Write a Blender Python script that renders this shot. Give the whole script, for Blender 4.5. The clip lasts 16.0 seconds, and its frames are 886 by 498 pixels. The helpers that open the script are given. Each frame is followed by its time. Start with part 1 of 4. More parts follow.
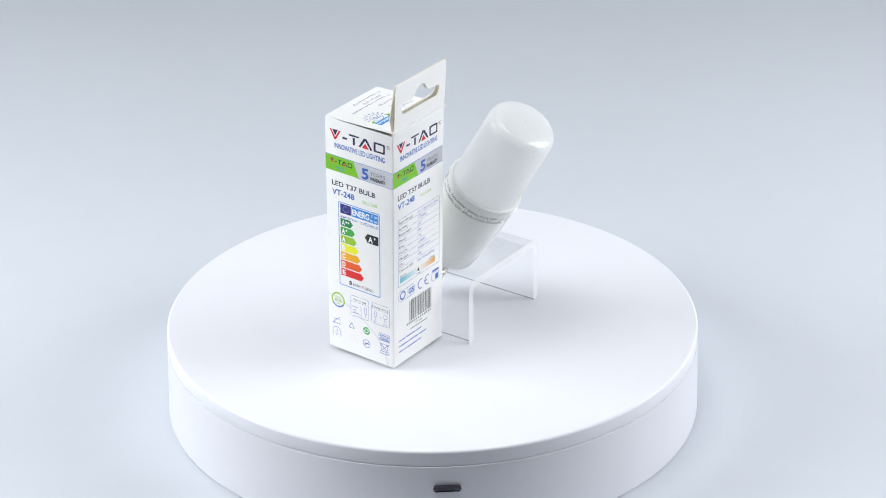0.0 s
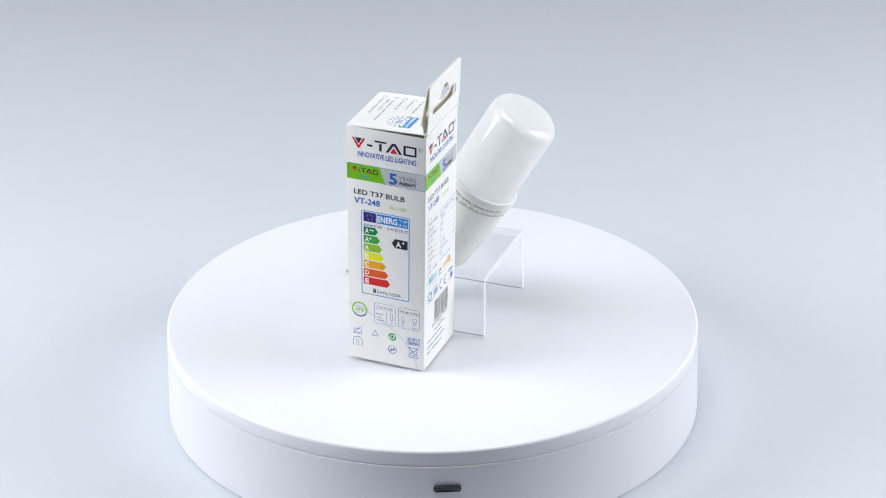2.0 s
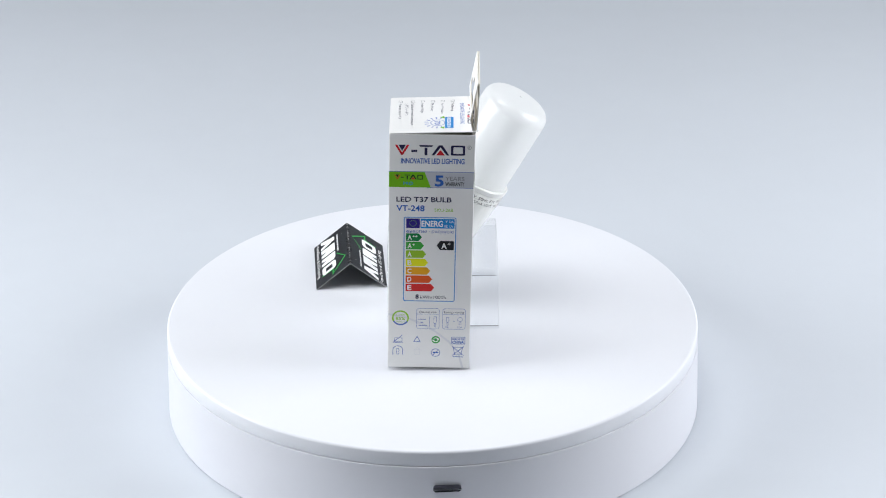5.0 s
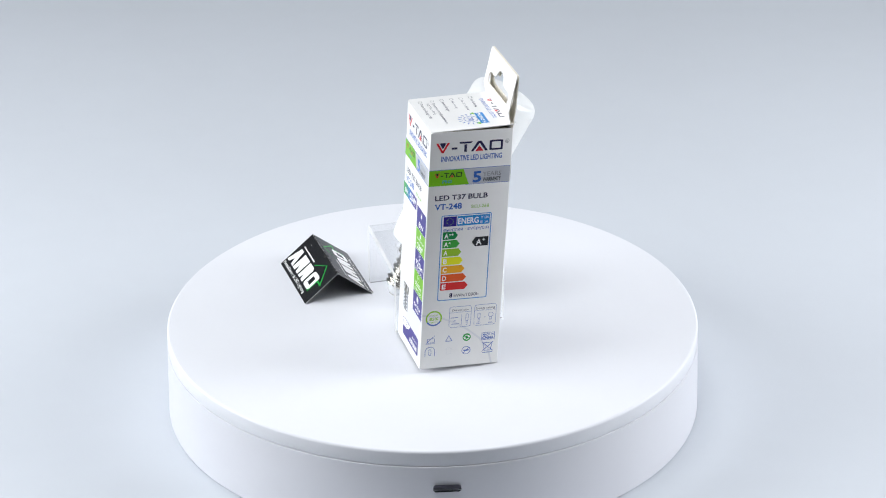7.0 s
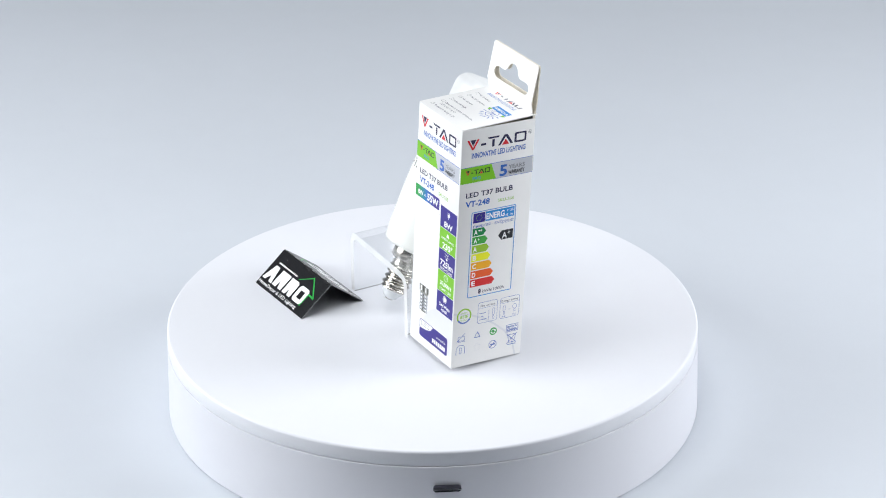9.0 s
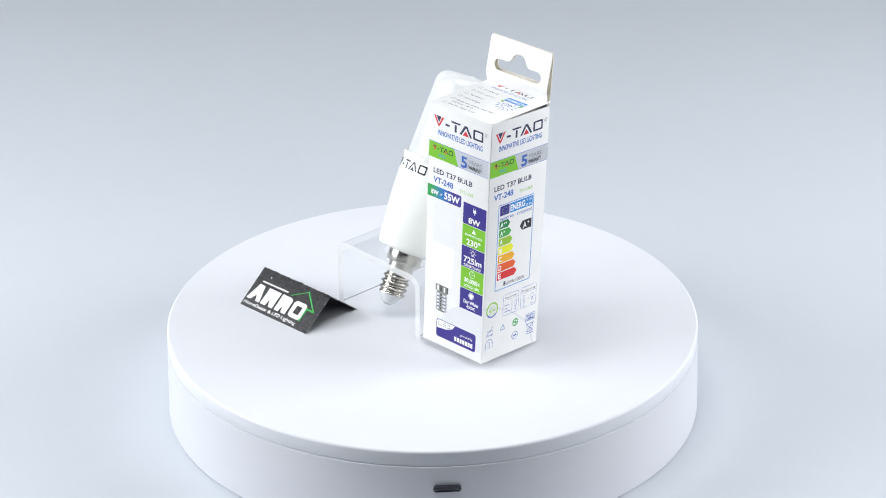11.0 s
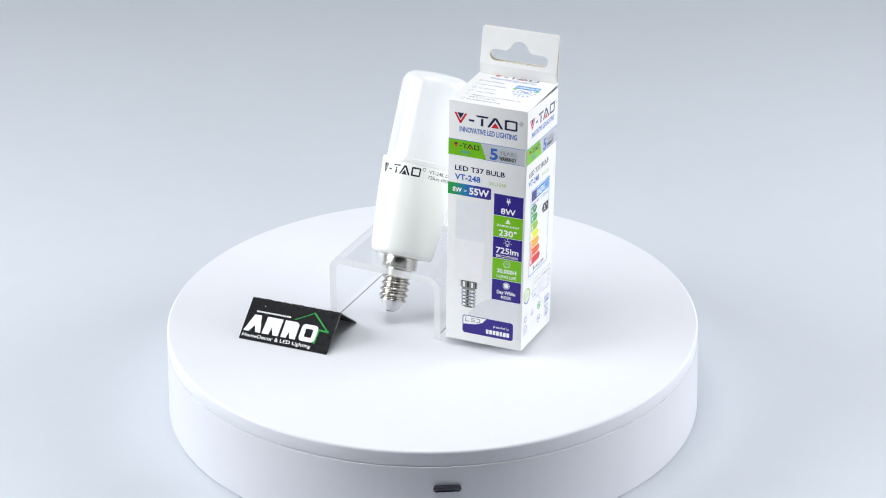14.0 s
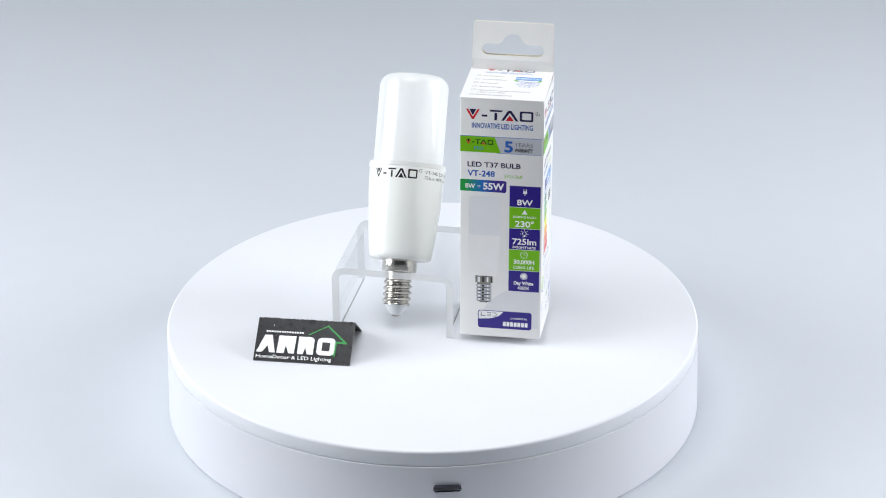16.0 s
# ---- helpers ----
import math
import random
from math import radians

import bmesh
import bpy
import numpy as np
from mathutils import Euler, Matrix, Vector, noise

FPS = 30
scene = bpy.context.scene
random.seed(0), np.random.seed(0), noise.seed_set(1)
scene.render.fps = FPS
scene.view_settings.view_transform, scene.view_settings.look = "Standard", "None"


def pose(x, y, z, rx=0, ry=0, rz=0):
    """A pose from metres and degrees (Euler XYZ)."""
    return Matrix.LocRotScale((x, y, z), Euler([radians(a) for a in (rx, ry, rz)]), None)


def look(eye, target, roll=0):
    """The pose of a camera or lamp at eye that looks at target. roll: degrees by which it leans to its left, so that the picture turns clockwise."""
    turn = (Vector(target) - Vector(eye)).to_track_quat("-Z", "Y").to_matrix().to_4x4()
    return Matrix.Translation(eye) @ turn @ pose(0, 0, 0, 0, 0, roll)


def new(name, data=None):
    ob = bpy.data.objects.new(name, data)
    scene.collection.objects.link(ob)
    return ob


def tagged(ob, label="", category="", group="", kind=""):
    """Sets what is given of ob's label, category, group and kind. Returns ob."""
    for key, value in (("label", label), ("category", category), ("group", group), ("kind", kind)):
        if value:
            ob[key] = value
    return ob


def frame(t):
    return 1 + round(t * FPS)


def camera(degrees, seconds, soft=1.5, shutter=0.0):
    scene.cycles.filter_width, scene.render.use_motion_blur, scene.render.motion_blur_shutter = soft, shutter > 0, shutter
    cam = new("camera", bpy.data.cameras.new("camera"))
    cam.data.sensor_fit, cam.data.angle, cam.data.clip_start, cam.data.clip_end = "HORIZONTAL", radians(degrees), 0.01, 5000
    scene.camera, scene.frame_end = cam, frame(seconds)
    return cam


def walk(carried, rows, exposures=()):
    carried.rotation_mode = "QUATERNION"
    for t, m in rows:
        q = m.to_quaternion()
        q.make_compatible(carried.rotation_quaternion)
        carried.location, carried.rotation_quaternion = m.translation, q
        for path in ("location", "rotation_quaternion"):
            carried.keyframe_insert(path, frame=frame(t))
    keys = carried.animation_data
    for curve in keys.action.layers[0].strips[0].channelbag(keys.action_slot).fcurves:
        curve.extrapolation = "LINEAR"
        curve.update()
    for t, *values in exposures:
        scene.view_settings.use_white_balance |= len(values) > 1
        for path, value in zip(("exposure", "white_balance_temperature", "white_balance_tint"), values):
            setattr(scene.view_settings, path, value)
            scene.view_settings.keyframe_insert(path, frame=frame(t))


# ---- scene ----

END = 16.0
RATE = 7.099                      # degrees a second, seen from above anticlockwise
EYE, AIM, ROLL = (0.0, -1.049698, 0.557579), (0.0045214, -0.1545579, 0.1118167), -0.5294
cam = camera(20.0, END, soft=1.05)
walk(cam, [(0.0, look(EYE, AIM, ROLL)), (END, look(EYE, AIM, ROLL))])

# ---- light: two tall softboxes and one overhead, closed in by added unseen walls ----
scene.view_settings.exposure = -0.015
world = bpy.data.worlds.new("studio_air")
scene.world = world
world.use_nodes = True
world.node_tree.nodes["Background"].inputs[0].default_value = (0.80, 0.87, 1.0, 1)
world.node_tree.nodes["Background"].inputs[1].default_value = 0.30


def softbox(name, eye, target, sx, sy, watts, colour):
    data = bpy.data.lights.new(name, "AREA")
    data.shape, data.size, data.size_y, data.energy, data.color = "RECTANGLE", sx, sy, watts, colour
    ob = new(name, data)
    ob.matrix_world = look(eye, target)
    return ob


softbox("softbox_lamp_west", (-0.86, -0.08, 0.38), (0, 0, 0.03), 0.62, 0.62, 9.6, (0.94, 0.97, 1.0))
softbox("softbox_lamp_east", (0.88, 0.00, 0.40), (0, 0, 0.03), 0.52, 0.62, 8.8, (0.94, 0.965, 1.0))
softbox("softbox_lamp_top", (-0.10, -0.14, 1.15), (0, 0, 0), 0.62, 0.48, 6.9, (0.95, 0.97, 1.0))


# ---- materials ----
def srgb(r, g, b):
    return tuple((c / 12.92 if c <= 0.04045 else ((c + 0.055) / 1.055) ** 2.4) for c in (r / 255, g / 255, b / 255)) + (1.0,)


def material(name, colour, rough=0.5, metal=0.0, vary=0.03, scale=120.0, bump=0.0, bump_scale=900.0, **extra):
    """A surface with two scales of tone and fine relief. colour: linear rgba."""
    m = bpy.data.materials.new(name)
    m.use_nodes = True
    nt = m.node_tree
    b = nt.nodes["Principled BSDF"]
    tc = nt.nodes.new("ShaderNodeTexCoord")
    last = None
    rgb = nt.nodes.new("ShaderNodeRGB")
    rgb.outputs[0].default_value = colour
    out = rgb.outputs[0]
    for k, sc in enumerate((scale, scale * 9)):
        n = nt.nodes.new("ShaderNodeTexNoise")
        n.inputs["Scale"].default_value, n.inputs["Detail"].default_value = sc, 4
        nt.links.new(tc.outputs["Object"], n.inputs["Vector"])
        r = nt.nodes.new("ShaderNodeMapRange")
        r.inputs["From Min"].default_value, r.inputs["From Max"].default_value = 0.3, 0.7
        amount = vary * (1.0, 0.5)[k]
        r.inputs["To Min"].default_value, r.inputs["To Max"].default_value = 1 - amount, 1 + amount
        nt.links.new(n.outputs["Fac"], r.inputs["Value"])
        mul = nt.nodes.new("ShaderNodeVectorMath")
        mul.operation = "SCALE"
        nt.links.new(out, mul.inputs[0])
        nt.links.new(r.outputs["Result"], mul.inputs["Scale"])
        out = mul.outputs[0]
        last = n
    nt.links.new(out, b.inputs["Base Color"])
    b.inputs["Roughness"].default_value, b.inputs["Metallic"].default_value = rough, metal
    for key, value in extra.items():
        b.inputs[key.replace("_", " ")].default_value = value
    if bump:
        n = nt.nodes.new("ShaderNodeTexNoise")
        n.inputs["Scale"].default_value, n.inputs["Detail"].default_value = bump_scale, 5
        nt.links.new(tc.outputs["Object"], n.inputs["Vector"])
        bu = nt.nodes.new("ShaderNodeBump")
        bu.inputs["Strength"].default_value, bu.inputs["Distance"].default_value = bump, 0.0005
        nt.links.new(n.outputs["Fac"], bu.inputs["Height"])
        nt.links.new(bu.outputs["Normal"], b.inputs["Normal"])
    return m


PAPER = material("backdrop_paper", (0.588, 0.62, 0.664, 1), 0.75, vary=0.012, scale=6, bump=0.05, bump_scale=700)
WALLS = material("bounce_wall_paint", (0.62, 0.64, 0.68, 1), 0.9, vary=0.02, scale=3)
# for the added dark board that keeps bounce off the drum's front
BOUNCECUT = material("dark_bounce_cut", (0.10, 0.10, 0.11, 1), 0.5, vary=0.1, scale=8)
# darker, for the added wall behind the camera: less fill from the front
DARKWALL = material("dark_fill_wall_paint", (0.22, 0.23, 0.25, 1), 0.9, vary=0.03, scale=3)
PLATTER = material("matt_white_plastic", (0.765, 0.775, 0.812, 1), 0.52, vary=0.006, scale=40, bump=0.04, bump_scale=2500)
HOUSING = material("white_plastic_housing", (0.70, 0.705, 0.745, 1), 0.36, vary=0.006, scale=40, bump=0.03, bump_scale=2500)
SLOT = material("dark_port_plastic", (0.03, 0.03, 0.045, 1), 0.4)
CARD = material("coated_white_card", (0.872, 0.868, 0.853, 1), 0.40, vary=0.012, scale=150, bump=0.05, bump_scale=1800)
RAWCARD = material("raw_card_inside", (0.62, 0.56, 0.45, 1), 0.8, vary=0.05, scale=400, bump=0.1)
CREAM = material("cut_card_edge", (0.84, 0.80, 0.71, 1), 0.8, vary=0.06, scale=600)
BODYPLASTIC = material("glossy_off_white_plastic", (0.89, 0.90, 0.865, 1), 0.16, vary=0.008, scale=60, bump=0.02)
METAL = material("nickel_plated_brass", (0.60, 0.575, 0.53, 1), 0.22, 1.0, vary=0.05, scale=300)
WHITEGLASS = material("white_insulator", (0.8, 0.82, 0.84, 1), 0.2)
BLACKCARD = material("black_coated_card", (0.013, 0.013, 0.0145, 1), 0.24, vary=0.25, scale=500, bump=0.04, bump_scale=2500, Specular_IOR_Level=0.40)
CARDCORE = material("pale_card_core", (0.42, 0.42, 0.42, 1), 0.8, vary=0.2, scale=900)
WORN = material("scuffed_card_edge", (0.014, 0.014, 0.015, 1), 0.8, vary=0.6, scale=900, bump=0.5)


def diffuser():
    """Thin milky plastic: light goes into and through the wall, under a clear gloss."""
    m = bpy.data.materials.new("frosted_polycarbonate")
    m.use_nodes = True
    nt = m.node_tree
    nt.nodes.remove(nt.nodes["Principled BSDF"])
    add, ln = nt.nodes.new, nt.links.new
    tc, noise, tone = add("ShaderNodeTexCoord"), add("ShaderNodeTexNoise"), add("ShaderNodeValToRGB")
    noise.inputs["Scale"].default_value, noise.inputs["Detail"].default_value = 70, 3
    tone.color_ramp.elements[0].color, tone.color_ramp.elements[1].color = (0.955, 0.957, 0.947, 1), (0.975, 0.975, 0.965, 1)
    ln(tc.outputs["Object"], noise.inputs["Vector"]), ln(noise.outputs["Fac"], tone.inputs[0])
    white, through_, clear = add("ShaderNodeBsdfDiffuse"), add("ShaderNodeBsdfTranslucent"), add("ShaderNodeBsdfTransparent")
    ln(tone.outputs[0], white.inputs["Color"])
    through_.inputs["Color"].default_value, clear.inputs["Color"].default_value = (0.985, 0.988, 0.985, 1), (0.98, 0.985, 0.99, 1)
    gloss, facing, share = add("ShaderNodeBsdfGlossy"), add("ShaderNodeLayerWeight"), add("ShaderNodeMath")
    gloss.inputs["Roughness"].default_value, facing.inputs["Blend"].default_value = 0.07, 0.12
    share.operation = "MULTIPLY_ADD"
    share.inputs[1].default_value, share.inputs[2].default_value = 0.22, 0.045
    ln(facing.outputs["Facing"], share.inputs[0])
    milk, wall, top = add("ShaderNodeMixShader"), add("ShaderNodeMixShader"), add("ShaderNodeMixShader")
    milk.inputs[0].default_value, wall.inputs[0].default_value = 0.62, 0.08
    ln(white.outputs[0], milk.inputs[1]), ln(through_.outputs[0], milk.inputs[2])
    ln(milk.outputs[0], wall.inputs[1]), ln(clear.outputs[0], wall.inputs[2])
    ln(share.outputs[0], top.inputs[0]), ln(wall.outputs[0], top.inputs[1]), ln(gloss.outputs[0], top.inputs[2])
    ln(top.outputs[0], nt.nodes["Material Output"].inputs["Surface"])
    return m


FROST = diffuser()


def acrylic(name, milk, rough, tone=0.97):
    """Clear sheet: passes light straight on, with a fresnel gloss; milk: share of scattered light at sawn edges."""
    m = bpy.data.materials.new(name)
    m.use_nodes = True
    nt = m.node_tree
    nt.nodes.remove(nt.nodes["Principled BSDF"])
    add = nt.nodes.new
    clear, gloss, white, through_, fr = add("ShaderNodeBsdfTransparent"), add("ShaderNodeBsdfGlossy"), add("ShaderNodeBsdfDiffuse"), add("ShaderNodeBsdfTranslucent"), add("ShaderNodeLayerWeight")
    clear.inputs[0].default_value = (0.986, 0.99, 0.993, 1)
    gloss.inputs["Roughness"].default_value, fr.inputs["Blend"].default_value = rough, 0.065
    white.inputs[0].default_value = through_.inputs[0].default_value = (tone, tone, tone, 1)
    half, body, top = add("ShaderNodeMixShader"), add("ShaderNodeMixShader"), add("ShaderNodeMixShader")
    half.inputs[0].default_value, body.inputs[0].default_value = 0.22, milk
    ln = nt.links.new
    ln(white.outputs[0], half.inputs[1]), ln(through_.outputs[0], half.inputs[2])
    ln(clear.outputs[0], body.inputs[1]), ln(half.outputs[0], body.inputs[2])
    ln(fr.outputs["Facing"], top.inputs[0]), ln(body.outputs[0], top.inputs[1]), ln(gloss.outputs[0], top.inputs[2])
    ln(top.outputs[0], nt.nodes["Material Output"].inputs["Surface"])
    return m


ACRYLIC = acrylic("clear_acrylic", 0.015, 0.03)
ACRYLICEDGE = acrylic("sawn_acrylic_edge", 0.66, 0.3)
# grey tone paints the dark line of shade and refraction along the feet
FOOTSHADE = acrylic("acrylic_foot_shade", 0.62, 0.4, 0.40)


# ---- mesh helpers ----
def part(name, bm, mat, parent=None, label="", smooth=False, m=None):
    """Links bm as one mesh object under parent. mat: a material or a list of them."""
    me = bpy.data.meshes.new(name)
    bmesh.ops.recalc_face_normals(bm, faces=bm.faces[:])
    bm.to_mesh(me)
    bm.free()
    for x in (mat if isinstance(mat, list) else [mat]):
        me.materials.append(x)
    if smooth:
        for p in me.polygons:
            p.use_smooth = True
        me.set_sharp_from_angle(angle=radians(38))
    ob = new(name, me)
    if parent is not None:
        ob.parent = parent
    if m is not None:
        ob.matrix_local = m
    if label:
        tagged(ob, label)
    return ob


def lathe(profile, steps=96, m=Matrix.Identity(4), bm=None, close=False):
    """Turns (radius, height) pairs about z."""
    bm = bm or bmesh.new()
    rings = []
    for r, z in profile:
        if r < 1e-7:
            rings.append([bm.verts.new(m @ Vector((0, 0, z)))])
        else:
            rings.append([bm.verts.new(m @ Vector((r * math.cos(2 * math.pi * i / steps), r * math.sin(2 * math.pi * i / steps), z))) for i in range(steps)])
    for a, b in list(zip(rings, rings[1:])) + ([(rings[-1], rings[0])] if close else []):
        for i in range(steps):
            j = (i + 1) % steps
            vs = [a[i % len(a)], a[j % len(a)], b[j % len(b)], b[i % len(b)]]
            vs = list(dict.fromkeys(vs))
            if len(vs) > 2:
                bm.faces.new(vs)
    return bm


def slab(outline, thick, hole=None, m=Matrix.Identity(4), bm=None):
    """A flat sheet in xy with an outline and, if given, a hole, thick along z from 0."""
    bm = bm or bmesh.new()
    flat = bmesh.new()
    for loop in [outline] + ([hole] if hole else []):
        vs = [flat.verts.new((x, y, 0)) for x, y in loop]
        for i in range(len(vs)):
            flat.edges.new((vs[i], vs[(i + 1) % len(vs)]))
    bmesh.ops.triangle_fill(flat, use_beauty=True, edges=flat.edges[:])
    flat.verts.index_update()
    co = [v.co.copy() for v in flat.verts]
    tris = [[v.index for v in f.verts] for f in flat.faces]
    flat.free()
    lo = [bm.verts.new(m @ c) for c in co]
    hi = [bm.verts.new(m @ (c + Vector((0, 0, thick)))) for c in co]
    for t in tris:
        bm.faces.new([lo[i] for i in t])
        bm.faces.new([hi[i] for i in reversed(t)])
    start = 0
    for loop in [outline] + ([hole] if hole else []):
        n = len(loop)
        for i in range(n):
            a, b = start + i, start + (i + 1) % n
            bm.faces.new((lo[a], lo[b], hi[b], hi[a]))
        start += n
    return bm


def arc(cx, cy, r, a0, a1, n=8):
    return [(cx + r * math.cos(radians(a0 + (a1 - a0) * i / n)), cy + r * math.sin(radians(a0 + (a1 - a0) * i / n))) for i in range(n + 1)]


def rounded(x0, y0, x1, y1, r, n=4):
    return arc(x1 - r, y1 - r, r, 0, 90, n) + arc(x0 + r, y1 - r, r, 90, 180, n) + arc(x0 + r, y0 + r, r, 180, 270, n) + arc(x1 - r, y0 + r, r, 270, 360, n)


# ---- the sweep, with unseen side walls and ceiling added to shape the light ----
def sweep(name, z0):
    bm = bmesh.new()
    # paper stops short in front, so the added dark board cuts the bounce
    prof = [(-0.18, z0)] + [(1.1 + 0.5 * math.sin(radians(a)), z0 + 0.5 - 0.5 * math.cos(radians(a))) for a in range(0, 91, 6)] + [(1.6, 2.4)]
    prev = None
    for y, z in prof:
        row = [bm.verts.new((x, y, z)) for x in (-2.0, 2.0)]
        if prev:
            bm.faces.new((prev[0], prev[1], row[1], row[0]))
        prev = row
    ob = part(name, bm, PAPER, smooth=True)
    return tagged(ob, "seamless pale grey paper backdrop under the turntable", "backdrop", kind="structure")


# unseen enclosure: pale sides bounce light, the dark south one holds it back
def wall(name, x0, y0, z0, x1, y1, z1, label):
    bm = slab([(x0, y0), (x1, y0), (x1, y1), (x0, y1)], z1 - z0, m=pose(0, 0, z0))
    return tagged(part(name, bm, DARKWALL if name == "wall_south" else WALLS), label, "wall", kind="structure")


FLOOR = -0.0428
sweep("backdrop", FLOOR)
# unseen dark board, added to darken the front of the drum
def desk():
    bm = slab([(-2.0, -2.6), (2.0, -2.6), (2.0, 1.0), (-2.0, 1.0)], 0.03, m=pose(0, 0, FLOOR - 0.032))
    return tagged(part("desk_top", bm, BOUNCECUT), "unseen dark board added under the paper to cut bounce on the drum", "desk", kind="structure")


desk()
wall("wall_west", -2.1, -2.7, FLOOR, -2.0, 1.7, 2.4, "unseen plain wall added to shape the light")
wall("wall_east", 2.0, -2.7, FLOOR, 2.1, 1.7, 2.4, "unseen plain wall added to shape the light")
wall("wall_south", -2.0, -2.7, FLOOR, 2.0, -2.6, 2.4, "unseen plain wall added to shape the light")
wall("ceiling", -2.1, -2.7, 2.4, 2.1, 1.7, 2.5, "unseen pale ceiling added to bounce the light")


# ---- turntable ----
R, LIP = 0.125, 0.0072             # radius and thickness of the platter


def turntable():
    thing = new("turntable")
    thing.location = (0, 0, FLOOR)
    tagged(thing, "round white motorised display turntable on pale paper", "turntable")
    h = -FLOOR
    b = 0.0012
    body = [(0, 0.0), (R + 0.0004, 0.0), (R + 0.0012, 0.0008)] + [(R + 0.0012, 0.004), (R + 0.0002, h - LIP - 0.0006)] + [(R - 0.0002, h - LIP - 0.0003), (R - 0.004, h - LIP - 0.0002), (R - 0.004, h - LIP - 0.0003), (0, h - LIP - 0.0003)]
    part("housing", lathe(body, 192), HOUSING, thing, "white plastic base drum", smooth=True)
    pl = [(0, -LIP), (R - 0.0003, -LIP), (R - 0.0001, 0.0001 - LIP), (R, 0.0003 - LIP), (R, -b)]
    pl += [(R - b + b * math.cos(radians(a)), -b + b * math.sin(radians(a))) for a in range(15, 91, 15)] + [(0.06, 0), (0, 0)]
    platter = part("platter", lathe(pl, 192), PLATTER, thing, "flat white rotating platter", smooth=True, m=pose(0, 0, h))
    # dark ring set into the slit under the platter, painting its shade
    ring = lathe([(R - 0.006, h - LIP - 0.0003), (R - 0.003, h - LIP - 0.0003), (R - 0.003, h - LIP + 0.0001), (R - 0.006, h - LIP + 0.0001)], 128, close=True)
    part("gap_ring", ring, SLOT, thing, "dark ring painting the shade in the gap below the platter")
    # the port: a rounded slot let into the drum
    bm = slab([(x, y) for x, y in rounded(-0.0061, -0.0015, 0.0061, 0.0015, 0.0015, 8)], 0.0012)
    ang = math.degrees(math.asin(0.0055 / R))
    z = h - 0.01775
    m = pose(0, 0, 0, 0, 0, ang) @ pose(0, -R - 0.00135, z, 90, 0, 0) @ pose(0, 0, -0.0008)
    part("port_slot", bm, SLOT, thing, "dark oval slot in the drum", m=m)
    return thing, platter


TABLE, DISC = turntable()

# ---- carton ----
BW, BD, BH = 0.0369, 0.0374, 0.1159
T = 0.00045
FLARE_OUT, FLARE_IN, FLARE_SIDE = 0.0004, 0.0002, 0.0002
INKSCALE = 0.980                   # millimetres of the printing to millimetres of card


def flared(p):
    """The sleeve opens a little towards its top."""
    x, y, z = p
    k = max(0.0, z / BH)
    x += (FLARE_OUT if x > 0 else FLARE_IN) * k * x / (BW / 2)
    y += (FLARE_SIDE if y > 0 else 0.0002) * k * y / (BD / 2)
    return Vector((x, y, z))



CREASE = 0.0070                    # height of the fold across the tab
FLAP = BW + 0.0018
LEAN = 0.060                       # outward lean of the hanging tab


